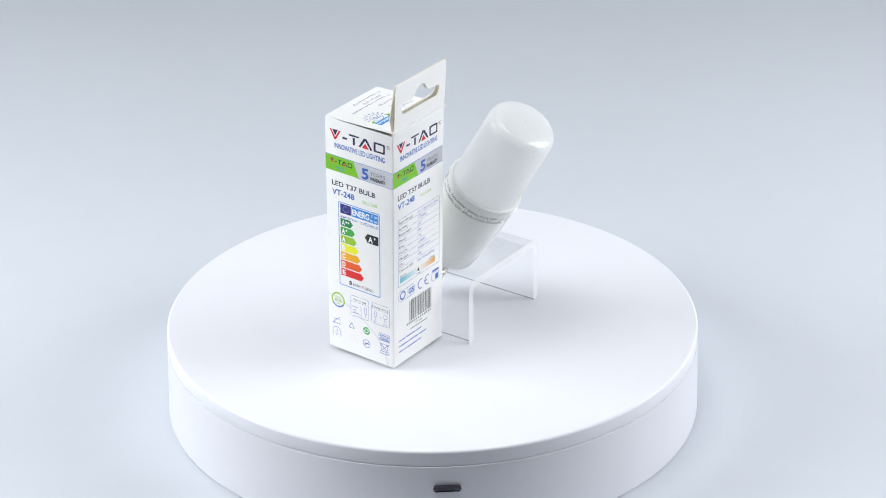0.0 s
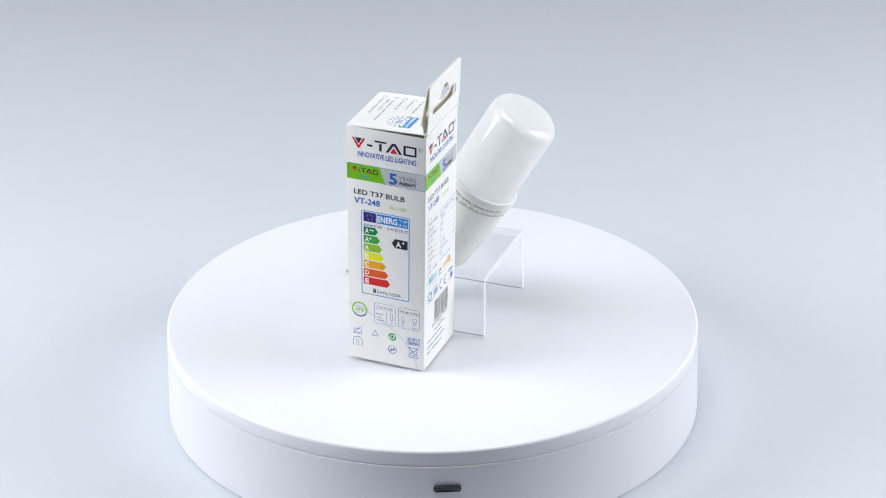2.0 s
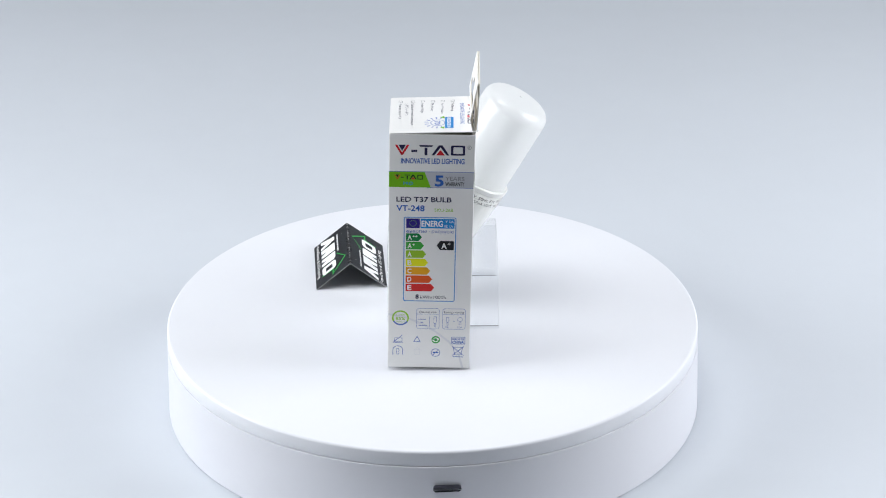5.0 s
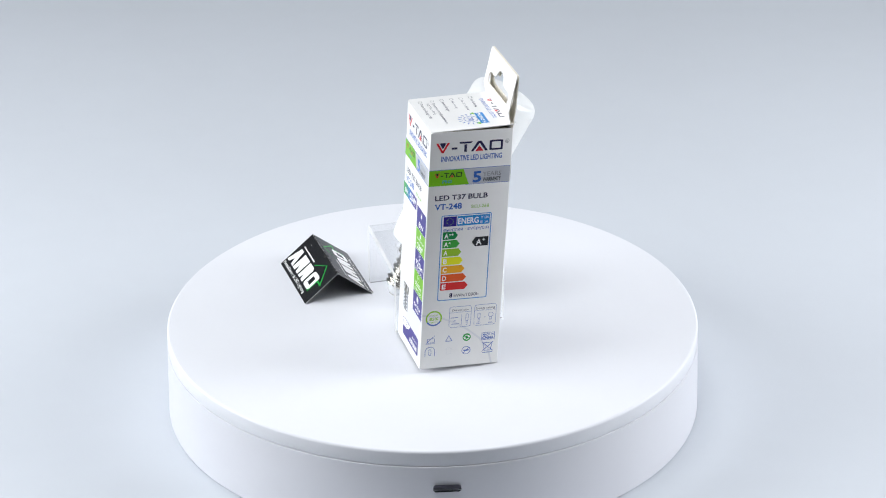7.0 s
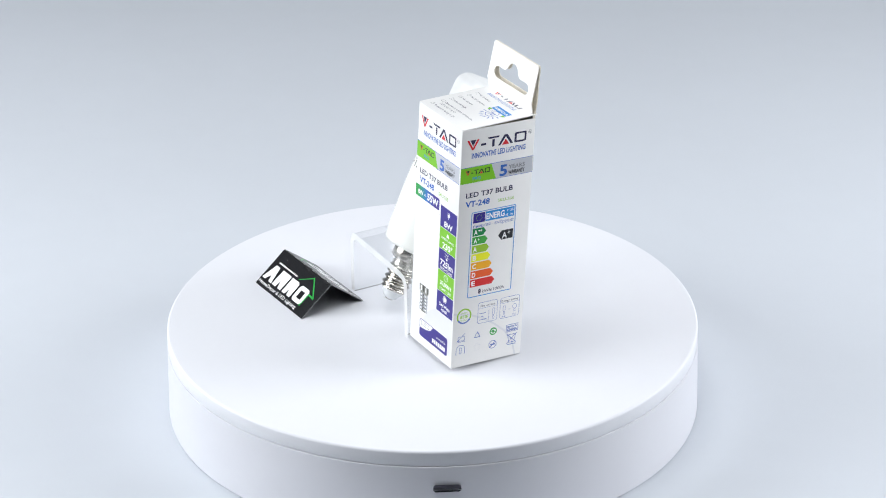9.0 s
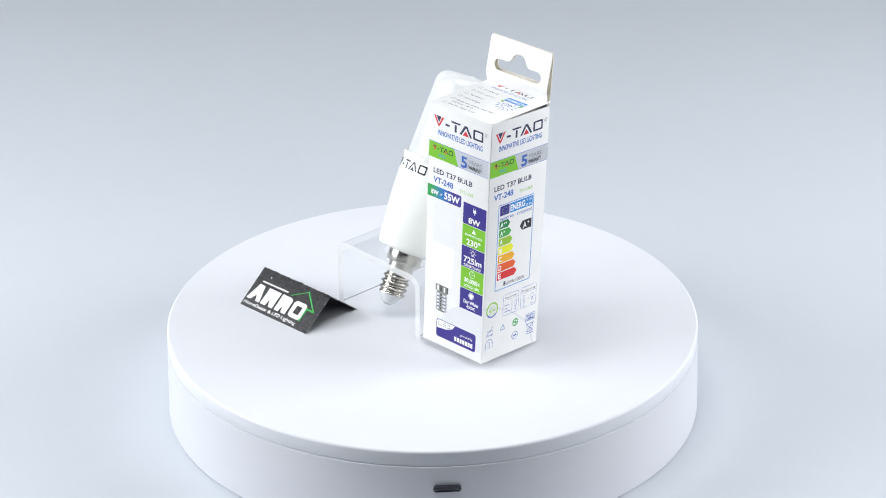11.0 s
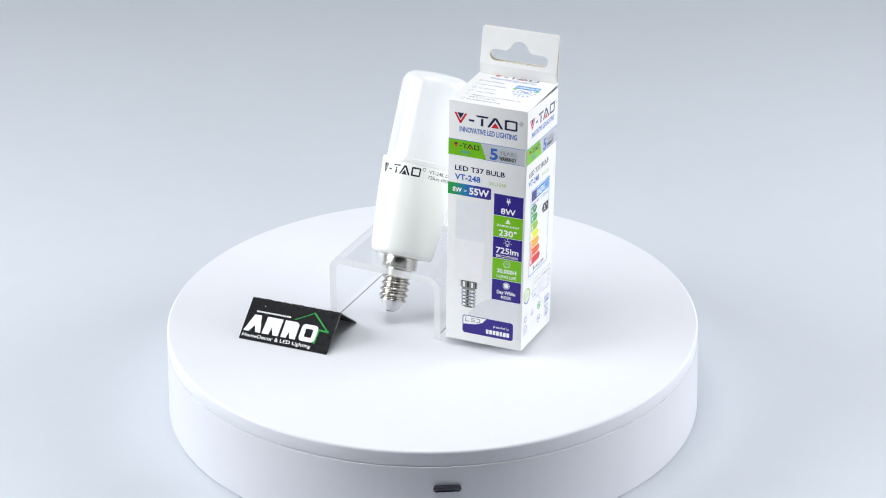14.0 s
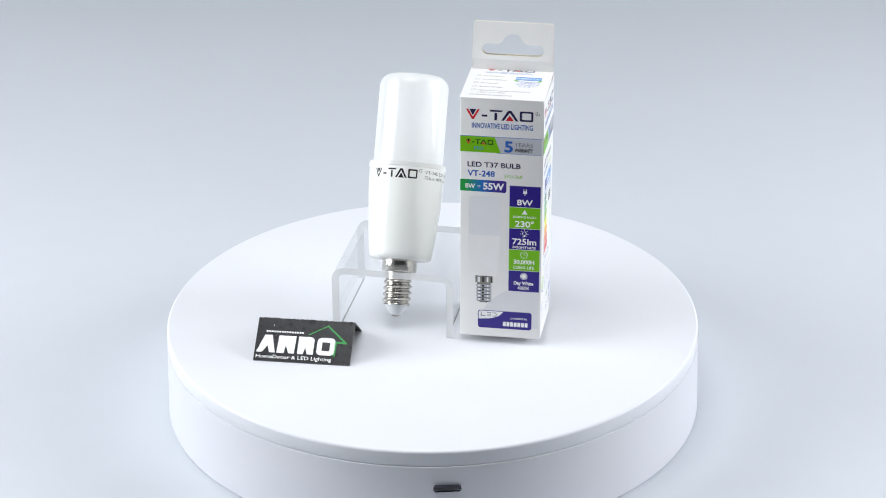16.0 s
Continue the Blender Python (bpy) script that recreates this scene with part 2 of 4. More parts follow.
def carton():
    thing = new("light_bulb_box")
    tagged(thing, "tall white printed card box with hanging tab on the platter", "box")
    w, d, h = BW / 2, BD / 2, BH
    r = 0.00035
    out = rounded(-w, -d, w, d, r, 3)
    inn = rounded(-w + T, -d + T, w - T, d - T, r * 0.5, 3)
    sleeve = slab(out, h, inn)
    for v in sleeve.verts:
        v.co = flared(v.co)
    part("tube", sleeve, [CARD], thing, "white coated card sleeve", smooth=True)
    # bottom flap, bulging a little below the sleeve
    bm = bmesh.new()
    n = 12
    grid = [[bm.verts.new(((w - 0.0005) * (2 * i / n - 1), (d - 0.0005) * (2 * j / n - 1), -0.0002 - 0.0014 * (1 - (2 * i / n - 1) ** 2) ** 0.6 * (1 - abs(2 * j / n - 1) ** 3))) for j in range(n + 1)] for i in range(n + 1)]
    for i in range(n):
        for j in range(n):
            bm.faces.new((grid[i][j], grid[i][j + 1], grid[i + 1][j + 1], grid[i + 1][j]))
    part("bottom_flap", bm, CARD, thing, "bulging card bottom flap", smooth=True)
    # top flap, hinged over the front panel and lifting towards the tab
    top = slab(rounded(0, -d, FLAP, d + 0.0006, 0.0012, 3), T)
    lift = math.degrees(math.atan2(0.0015, BW))
    part("top_flap", top, CARD, thing, "lid flap lifting at one edge", m=pose(-w - FLARE_IN, 0, h - 0.0001, 0, -lift, 0))
    tuck = slab(rounded(-w + 0.004, -d + 0.0008, w - 0.001, d - 0.0008, 0.002, 3), T, m=pose(0, 0, h - 0.0016))
    part("dust_flap", tuck, RAWCARD, thing)
    # hanging tab: two sheets with a euro slot
    th = 0.0240
    a, c = -d + 0.0002, d - 0.0002
    tab = [(a, 0), (c, 0), (c, th - 0.001), (c - 0.0006, th), (a + 0.0006, th), (a, th - 0.001)]
    s0, s1, hr = 0.0088, 0.0141, 0.0142
    hole = arc(-hr + 0.0026, (s0 + s1) / 2, 0.00265, 270, 90, 6) + [(-0.0062, s1), (-0.0052, s1 + 0.0007)]
    hole += arc(0, s1 + 0.0002, 0.0046, 165, 15, 10) + [(0.0052, s1 + 0.0007), (0.0062, s1)] + arc(hr - 0.0026, (s0 + s1) / 2, 0.00265, 90, -90, 6)
    outer = None
    for sign, nm in ((1, "hang_tab"), (-1, "inner_sheet")):
        bm = slab(tab, T, hole)
        bmesh.ops.recalc_face_normals(bm, faces=bm.faces[:])
        bm.normal_update()
        for f in bm.faces:
            f.material_index = 1 if f.normal.z < 0.5 else 0
        bmesh.ops.bisect_plane(bm, geom=bm.verts[:] + bm.edges[:] + bm.faces[:], plane_co=(0, CREASE, 0), plane_no=(0, 1, 0))
        for v in bm.verts:
            x, y, z = v.co
            k = y / CREASE if y < CREASE else (th - y) / (th - CREASE)
            bulge = (0.0019 if sign < 0 else 0.0004) * k + 0.0001
            v.co = Vector(((z if sign > 0 else -z) + sign * bulge - 0.0006 + LEAN * y, x, y))
        if outer is None:
            outer = part(nm, bm, [CARD, CREAM], thing, "white card hanging tab with a slot", m=pose(w + FLARE_OUT, 0.0002, h))
        else:
            part(nm, bm, [CARD, CREAM], outer)
    return thing


BOX = carton()

# ---- bulb ----
BULBPROFILE = [(0.01818, 0.0719), (0.01818, 0.0711), (0.0180, 0.0640), (0.0176, 0.0560), (0.0170, 0.0480), (0.0163, 0.0400), (0.0158, 0.0350), (0.0153, 0.0306), (0.0151, 0.0288), (0.0147, 0.0277), (0.0139, 0.0270), (0.0126, 0.0267), (0.0070, 0.0266)]


def bulb():
    thing = new("light_bulb")
    tagged(thing, "white tubular screw-base bulb with frosted cap, leaning in the stand", "light bulb")
    body = [(0, 0.0701), (0.0150, 0.0701), (0.0166, 0.0721), (0.0178, 0.0723)] + BULBPROFILE
    part("body", lathe(body, 96), BODYPLASTIC, thing, "off-white plastic lower housing", smooth=True)
    cap = [(0.01665, 0.0705), (0.01665, 0.0719), (0.01662, 0.085), (0.01655, 0.1070)]
    cr = 0.0060
    cap += [(0.01655 - cr + cr * math.cos(radians(a)), 0.1086 + cr * math.sin(radians(a))) for a in range(0, 80, 9)] + [(0.006, 0.1151), (0.001, 0.1153), (0.0007, 0.1156), (0, 0.1156)]
    inner = [(max(0.0, r - 0.0012) if r > 0.002 else r, z - (0.0012 if z > 0.1075 else 0)) for r, z in reversed(cap)]
    shell = lathe(cap + inner[:-1] + [(0.0154, 0.0705)], 96)
    for f in list(shell.faces)[(len(cap) - 1) * 96:]:
        f.material_index = 1
    part("cap", shell, [FROST, ACRYLIC], thing, "frosted translucent dome cap", smooth=True)
    part("rim", lathe([(0.0166, 0.0722), (0.0179, 0.0724), (0.01835, 0.0719), (0.01835, 0.0701), (0.0180, 0.0697)], 96), FROST, thing, "white rim between cap and housing", smooth=True)
    # thread: a rounded helix on the shell
    bm = bmesh.new()
    steps, z0, z1, pitch = 48, 0.0054, 0.0222, 0.0029
    n = 90
    rows = []
    for k in range(n + 1):
        z = z0 + (z1 - z0) * k / n
        row = []
        for i in range(steps):
            a = 2 * math.pi * i / steps
            fade = min(1, max(0, (z1 - 0.0045 - z) / 0.001)) * min(1, max(0.15, (z - z0) / 0.0012))
            r = 0.00628 + 0.00062 * fade * math.sin(2 * math.pi * (z / pitch) - a)
            row.append(bm.verts.new((r * math.cos(a), r * math.sin(a), z)))
        rows.append(row)
    for p, q in zip(rows, rows[1:]):
        for i in range(steps):
            j = (i + 1) % steps
            bm.faces.new((p[i], p[j], q[j], q[i]))
    base = part("screw_base", bm, METAL, thing, "shiny metal screw thread", smooth=True)
    part("collar", lathe([(0.0083, 0.0272), (0.0084, 0.0268), (0.0084, 0.0216), (0.0080, 0.0210), (0.0062, 0.0212)], 64), METAL, base, "shiny metal collar", smooth=True)
    part("insulator", lathe([(0.0061, 0.0056), (0.0055, 0.0048), (0.0046, 0.0034), (0.0033, 0.0014), (0.0022, 0.0007)], 48), WHITEGLASS, base, "white glass insulator", smooth=True)
    part("contact", lathe([(0.0022, 0.0009), (0.0020, 0.0003), (0.0012, 0.0), (0, -0.0001)], 32), METAL, base, "metal tip contact", smooth=True)
    return thing


BULB = bulb()

# ---- acrylic bridge stand ----
SX, SY, SH, ST = 0.0575, 0.0518, 0.0319, 0.0033


def stand():
    thing = new("display_stand")
    tagged(thing, "small clear bent-acrylic bridge stand holding the bulb", "display stand")
    ro, ri = 0.0062, 0.0029
    hx, y0, y1 = SX / 2, -SY / 2, SY / 2

    def strip(name, pairs, label):
        """A bent piece of sheet through pairs of outer and inner points; the sawn edges are milky."""
        bm = bmesh.new()
        rows = [[bm.verts.new((p[0], y, p[1])) for p in pair for y in (y0, y1)] for pair in pairs]
        for a, b in zip(rows, rows[1:]):
            bm.faces.new((a[0], a[1], b[1], b[0]))
            bm.faces.new((a[2], b[2], b[3], a[3]))
            bm.faces.new((a[0], b[0], b[2], a[2])).material_index = 1
            bm.faces.new((a[1], a[3], b[3], b[1])).material_index = 1
        # narrow grey strip at the inner foot: shade under the leg, put into colour
        (ox, oz), (ix, iz) = pairs[0]
        k = ix + (ox - ix) * 0.25
        bm.faces.new([bm.verts.new(v) for v in ((ix, y0, 0.00015), (ix, y1, 0.00015), (k, y1, 0.00015), (k, y0, 0.00015))]).material_index = 2
        part(name, bm, [ACRYLIC, ACRYLICEDGE, FOOTSHADE], thing, label, smooth=True)

    for s in (-1, 1):
        bend = list(zip(arc(hx - ro, SH - ro, ro, 0, 90, 8), arc(hx - ro, SH - ro, ri, 0, 90, 8)))
        pairs = [((hx, 0), (hx - ST, 0))] + bend
        strip("leg", [((s * o[0], o[1]), (s * i[0], i[1])) for o, i in pairs], "clear bent acrylic leg")
    fx, steps, hr = hx - ro, 48, 0.0120
    hole = [(HOLE[0] + hr * math.cos(2 * math.pi * i / steps), HOLE[1] + hr * math.sin(2 * math.pi * i / steps)) for i in range(steps)]
    bm = slab([(-fx, y0), (fx, y0), (fx, y1), (-fx, y1)], ST, hole, pose(0, 0, SH - ST))
    bm.normal_update()
    sides = [f for f in bm.faces if abs(f.normal.z) < 0.5]
    bmesh.ops.delete(bm, geom=[f for f in sides if abs(f.normal.x) > 0.99 and abs(f.calc_center_median().x) > fx - 1e-5], context="FACES_ONLY")
    for f in bm.faces:
        f.material_index = 1 if abs(f.normal.z) < 0.5 and abs(f.calc_center_median().y) > y1 - 1e-5 else 0
    part("top_plate", bm, [ACRYLIC, ACRYLICEDGE], thing, "clear acrylic plate with a round hole")
    return thing


HOLE = (0.0004, 0.0066)
STAND = stand()

# ---- folded card sign ----
SL, RIDGE, BACK, SIGNH = 0.0449, 0.0164, 0.0336, 0.0135   # length, run to the fold, run to the back foot, height
SF, SB = math.hypot(RIDGE, SIGNH), math.hypot(BACK - RIDGE, SIGNH)


def sign():
    thing = new("folded_card_sign")
    tagged(thing, "black folded card tent sign with worn fold on the platter", "sign")
    return thing


SKEW = 0.012                       # the card is folded a little askew
SIGN = sign()


def leaf(length, ang):
    bm = slab(rounded(-SL / 2, 0, SL / 2, length, 0.0003, 2), 0.0004)
    bmesh.ops.recalc_face_normals(bm, faces=bm.faces[:])
    bm.normal_update()
    for f in bm.faces:
        f.material_index = 1 if abs(f.normal.z) < 0.5 else 0
    for v in bm.verts:
        v.co.x += ang * v.co.y
    return bm


fa = math.degrees(math.atan2(SIGNH, RIDGE))
ba = math.degrees(math.atan2(SIGNH, BACK - RIDGE))
part("front_leaf", leaf(SF, SKEW), [BLACKCARD, CARDCORE], SIGN, m=pose(0, 0, 0, fa))
part("back_leaf", leaf(SB, -SKEW), [BLACKCARD, CARDCORE], SIGN, m=pose(0, BACK, 0, ba, 0, 180))


def worn_fold():
    rng = random.Random(7)
    bm = bmesh.new()
    prev = None
    for i in range(61):
        x = -SL / 2 + SL * i / 60 + SKEW * SF
        z = SIGNH + 0.0002 + rng.uniform(-0.0001, 0.0005)
        w = 0.0007 + rng.uniform(0, 0.0007)
        row = [bm.verts.new((x, RIDGE + k * w, z - abs(k) * 0.0008 * (1 + rng.uniform(-0.3, 0.3)))) for k in (-1, 0, 1)]
        if prev:
            for k in (0, 1):
                bm.faces.new((prev[k], prev[k + 1], row[k + 1], row[k]))
        prev = row
    part("worn_fold", bm, WORN, SIGN, "scuffed fibrous fold")


worn_fold()

# ---- printing: flat ink laid on card, in millimetres from the top left corner of a panel ----
def ink(name, r, g, b, rough=0.36):
    return material("ink_" + name, srgb(r, g, b), rough, vary=0.012, scale=250)


NAVY, RED, BLUE = ink("navy", 34, 30, 72), ink("red", 214, 36, 48), ink("blue", 46, 98, 184)
GREEN, LIME, SILVER = ink("green", 118, 192, 8), ink("lime", 150, 200, 60), ink("silver", 196, 199, 206, 0.25)
PURPLE, WHITEINK, GREY = ink("purple", 40, 22, 132), ink("white", 250, 250, 250), ink("grey", 120, 122, 126)
BLACK, SKY, PALE = ink("black", 18, 18, 24), ink("sky", 40, 140, 214), ink("pale_grey", 226, 227, 230)
TEAL, HAIR = ink("teal", 26, 150, 110), ink("hairline_blue", 92, 120, 190)
BULBTOP, BULBLOW = ink("bulb_top", 238, 239, 241), ink("bulb_low", 247, 247, 246)
ENERGY = [ink("energy_" + k, *c) for k, c in zip("one two three four five six seven".split(),
          ((0, 130, 66), (58, 166, 60), (150, 196, 40), (238, 238, 18), (242, 172, 4), (232, 88, 6), (218, 22, 20)))]
BASEGREY, BASEDARK = ink("base_grey", 138, 138, 130), ink("base_dark", 58, 58, 54)
HOUSEGREEN = ink("house_green", 24, 160, 60)

GLYPHS = {}


def glyphs(text, bold=0.0):
    """Vertices and faces of a line of lettering, its capitals one unit high."""
    if (text, bold) not in GLYPHS:
        cu = bpy.data.curves.new("lettering", "FONT")
        cu.body, cu.resolution_u, cu.offset = text, 3, bold
        ob = bpy.data.objects.new("lettering", cu)
        scene.collection.objects.link(ob)
        dg = bpy.context.evaluated_depsgraph_get()
        me = ob.evaluated_get(dg).to_mesh()
        vs = [(v.co.x, v.co.y) for v in me.vertices]
        fs = [tuple(p.vertices) for p in me.polygons]
        ob.evaluated_get(dg).to_mesh_clear()
        bpy.data.objects.remove(ob)
        bpy.data.curves.remove(cu)
        k = 1 / 0.729
        x0 = min(x for x, y in vs)
        GLYPHS[(text, bold)] = ([((x - x0) * k, y * k) for x, y in vs], fs)
    return GLYPHS[(text, bold)]


def line(text, u, v, cap, width=None, bold=0.0, mid=False):
    """Lettering as polygons: left end u (or its middle), baseline v, height of capitals, width."""
    vs, fs = glyphs(text, bold)
    long = max(x for x, y in vs)
    sx = width / long if width else cap
    du = u - (sx * long / 2 if mid else 0)
    return [[(du + vs[i][0] * sx, v - vs[i][1] * cap) for i in f] for f in fs]


def rect(u0, v0, u1, v1, r=0.0):
    return [rounded(u0, v0, u1, v1, r, 4) if r else [(u0, v0), (u1, v0), (u1, v1), (u0, v1)]]


def border(outer, inner):
    n = len(outer)
    return [[outer[i], outer[(i + 1) % n], inner[(i + 1) % n], inner[i]] for i in range(n)]


def box_line(u0, v0, u1, v1, r, w):
    return border(rounded(u0, v0, u1, v1, r, 4), rounded(u0 + w, v0 + w, u1 - w, v1 - w, max(r - w, 0.05), 4))


def ring(u, v, r, w, a0=0, a1=360, n=32):
    o, i = arc(u, v, r, a0, a1, n), arc(u, v, r - w, a0, a1, n)
    return [[o[k], o[k + 1], i[k + 1], i[k]] for k in range(n)]


def stroke(pts, w):
    """A line of width w through pts."""
    out = []
    for (x0, y0), (x1, y1) in zip(pts, pts[1:]):
        d = math.hypot(x1 - x0, y1 - y0)
        nx, ny = -(y1 - y0) / d * w / 2, (x1 - x0) / d * w / 2
        ex, ey = (x1 - x0) / d * w * 0.3, (y1 - y0) / d * w * 0.3
        out.append([(x0 + nx - ex, y0 + ny - ey), (x1 + nx + ex, y1 + ny + ey), (x1 - nx + ex, y1 - ny + ey), (x0 - nx - ex, y0 - ny - ey)])
    return out


def panel(o, right, up, bend_to=lambda p: p, k=1.0):
    """The map from millimetres on a panel to the thing's space."""
    o, right, up = Vector(o), Vector(right), Vector(up)
    n = right.cross(up)
    return lambda u, v, lift: bend_to(o + right * (u * k / 1000) - up * (v * k / 1000)) + n * (lift * 0.00003)


def strips(polys, step):
    """Cuts polygons into upright strips, so that they bend round a curved wall."""
    def cut(p, at, keep):
        out = []
        for (x0, y0), (x1, y1) in zip(p, p[1:] + p[:1]):
            a, b = keep * (x0 - at), keep * (x1 - at)
            if a >= 0:
                out.append((x0, y0))
            if a * b < 0:
                k = a / (a - b)
                out.append((at, y0 + (y1 - y0) * k))
        return out
    done = []
    for p in polys:
        lo, hi = min(x for x, y in p), max(x for x, y in p)
        for i in range(int(math.floor(lo / step)), int(math.ceil(hi / step))):
            q = cut(p, i * step, 1)
            q = cut(q, (i + 1) * step, -1) if q else q
            if len(q) > 2:
                done.append(q)
    return done


def printed(name, where, polys, mat, parent, lift=1, label="", bend=0.0):
    vs, fs = [], []
    polys = strips(polys, bend) if bend else polys
    for p in polys:
        k = len(vs)
        area = sum(p[i][0] * p[(i + 1) % len(p)][1] - p[(i + 1) % len(p)][0] * p[i][1] for i in range(len(p)))
        p = p if area < 0 else p[::-1]
        vs += [where(u, v, lift) for u, v in p]
        fs.append(tuple(range(k, k + len(p))))
    me = bpy.data.meshes.new(name)
    me.from_pydata(vs, [], fs)
    me.materials.append(mat)
    ob = new(name, me)
    ob.parent = parent
    if label:
        tagged(ob, label)
    return ob


def emblem(where, u, v, w, h, parent, lift=1, dark=None, accent=None, bend=0.0):
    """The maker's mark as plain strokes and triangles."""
    q = lambda *pts: [(u + a * w, v + b * h) for a, b in pts]
    red = [q((0, 0), (0.034, 0), (0.112, 0.86), (0.112, 1), (0.09, 1)), q((0.206, 0), (0.172, 0), (0.094, 0.86), (0.094, 1), (0.116, 1)), q((0.59, 1), (0.715, 1), (0.652, 0.46))]
    navy = [q((0.052, 0), (0.154, 0), (0.103, 0.62)), q((0.235, 0.5), (0.32, 0.5), (0.32, 0.7), (0.235, 0.7)),
            q((0.345, 0), (0.545, 0), (0.53, 0.17), (0.36, 0.17)), q((0.425, 0.26), (0.465, 0.26), (0.465, 1), (0.425, 1)),
            q((0.525, 1), (0.565, 1), (0.652, 0.2), (0.652, 0), (0.626, 0)), q((0.78, 1), (0.74, 1), (0.652, 0.2), (0.652, 0), (0.678, 0)),
            *border(q(*rounded(0.80, 0.0, 1.0, 1.0, 0.05, 2)), q(*rounded(0.835, 0.17, 0.97, 0.83, 0.03, 2)))]
    printed("emblem", where, navy, dark or NAVY, parent, lift, bend=bend)
    printed("emblem", where, red, accent or RED, parent, lift + 0.3, bend=bend)


def header(where, parent):
    emblem(where, 2.6, 5.0, 30.6, 4.9, parent)
    printed("mark", where, ring(35.1, 5.9, 0.95, 0.16) + line("R", 35.1, 6.5, 1.1, mid=True), GREY, parent)
    printed("slogan", where, line("INNOVATIVE LED LIGHTING", 5.3, 14.0, 2.6, 27.8, 0.022), BLUE, parent, label="blue printed slogan")
    printed("silver_band", where, rect(0.05, 18.2, 37.25, 25.8), SILVER, parent, label="silver grey printed band")
    printed("green_band", where, [[(0.05, 18.2), (15.8, 18.2), (18.6, 25.8), (0.05, 25.8)]], GREEN, parent, 2, "bright green printed band")
    printed("band_line", where, rect(0.05, 17.95, 37.25, 18.2) + rect(17, 25.8, 37.25, 26.0), HAIR, parent)
    emblem(where, 2.5, 19.6, 12.6, 2.3, parent, 3, BLACK)
    printed("band_word", where, line("PRO", 6.4, 24.6, 1.6, 4.2), SKY, parent, 3)
    printed("years_figure", where, line("5", 20.3, 25.0, 5.4, 3.9, 0.03), BLUE, parent, 3)
    printed("years_word", where, line("YEARS", 24.9, 22.3, 2.1, 8.4), GREY, parent, 3)
    printed("warranty_word", where, line("WARRANTY", 24.9, 24.9, 2.0, 8.4, 0.02), BLACK, parent, 3)
    printed("title", where, line("LED T37 BULB", 3.4, 33.0, 2.5, 24.4, 0.02), NAVY, parent)
    printed("type_code", where, line("VT-248", 3.4, 37.6, 2.9, 12.6, 0.025), BLUE, parent)
    printed("stock_code", where, line("SKU-268", 20.4, 37.8, 1.7, 8.2), LIME, parent)


def swoosh(where, parent, pts, w):
    printed("grey_swoosh", where, stroke(pts, w), PALE, parent, 0.6, "pale grey curved printed line")


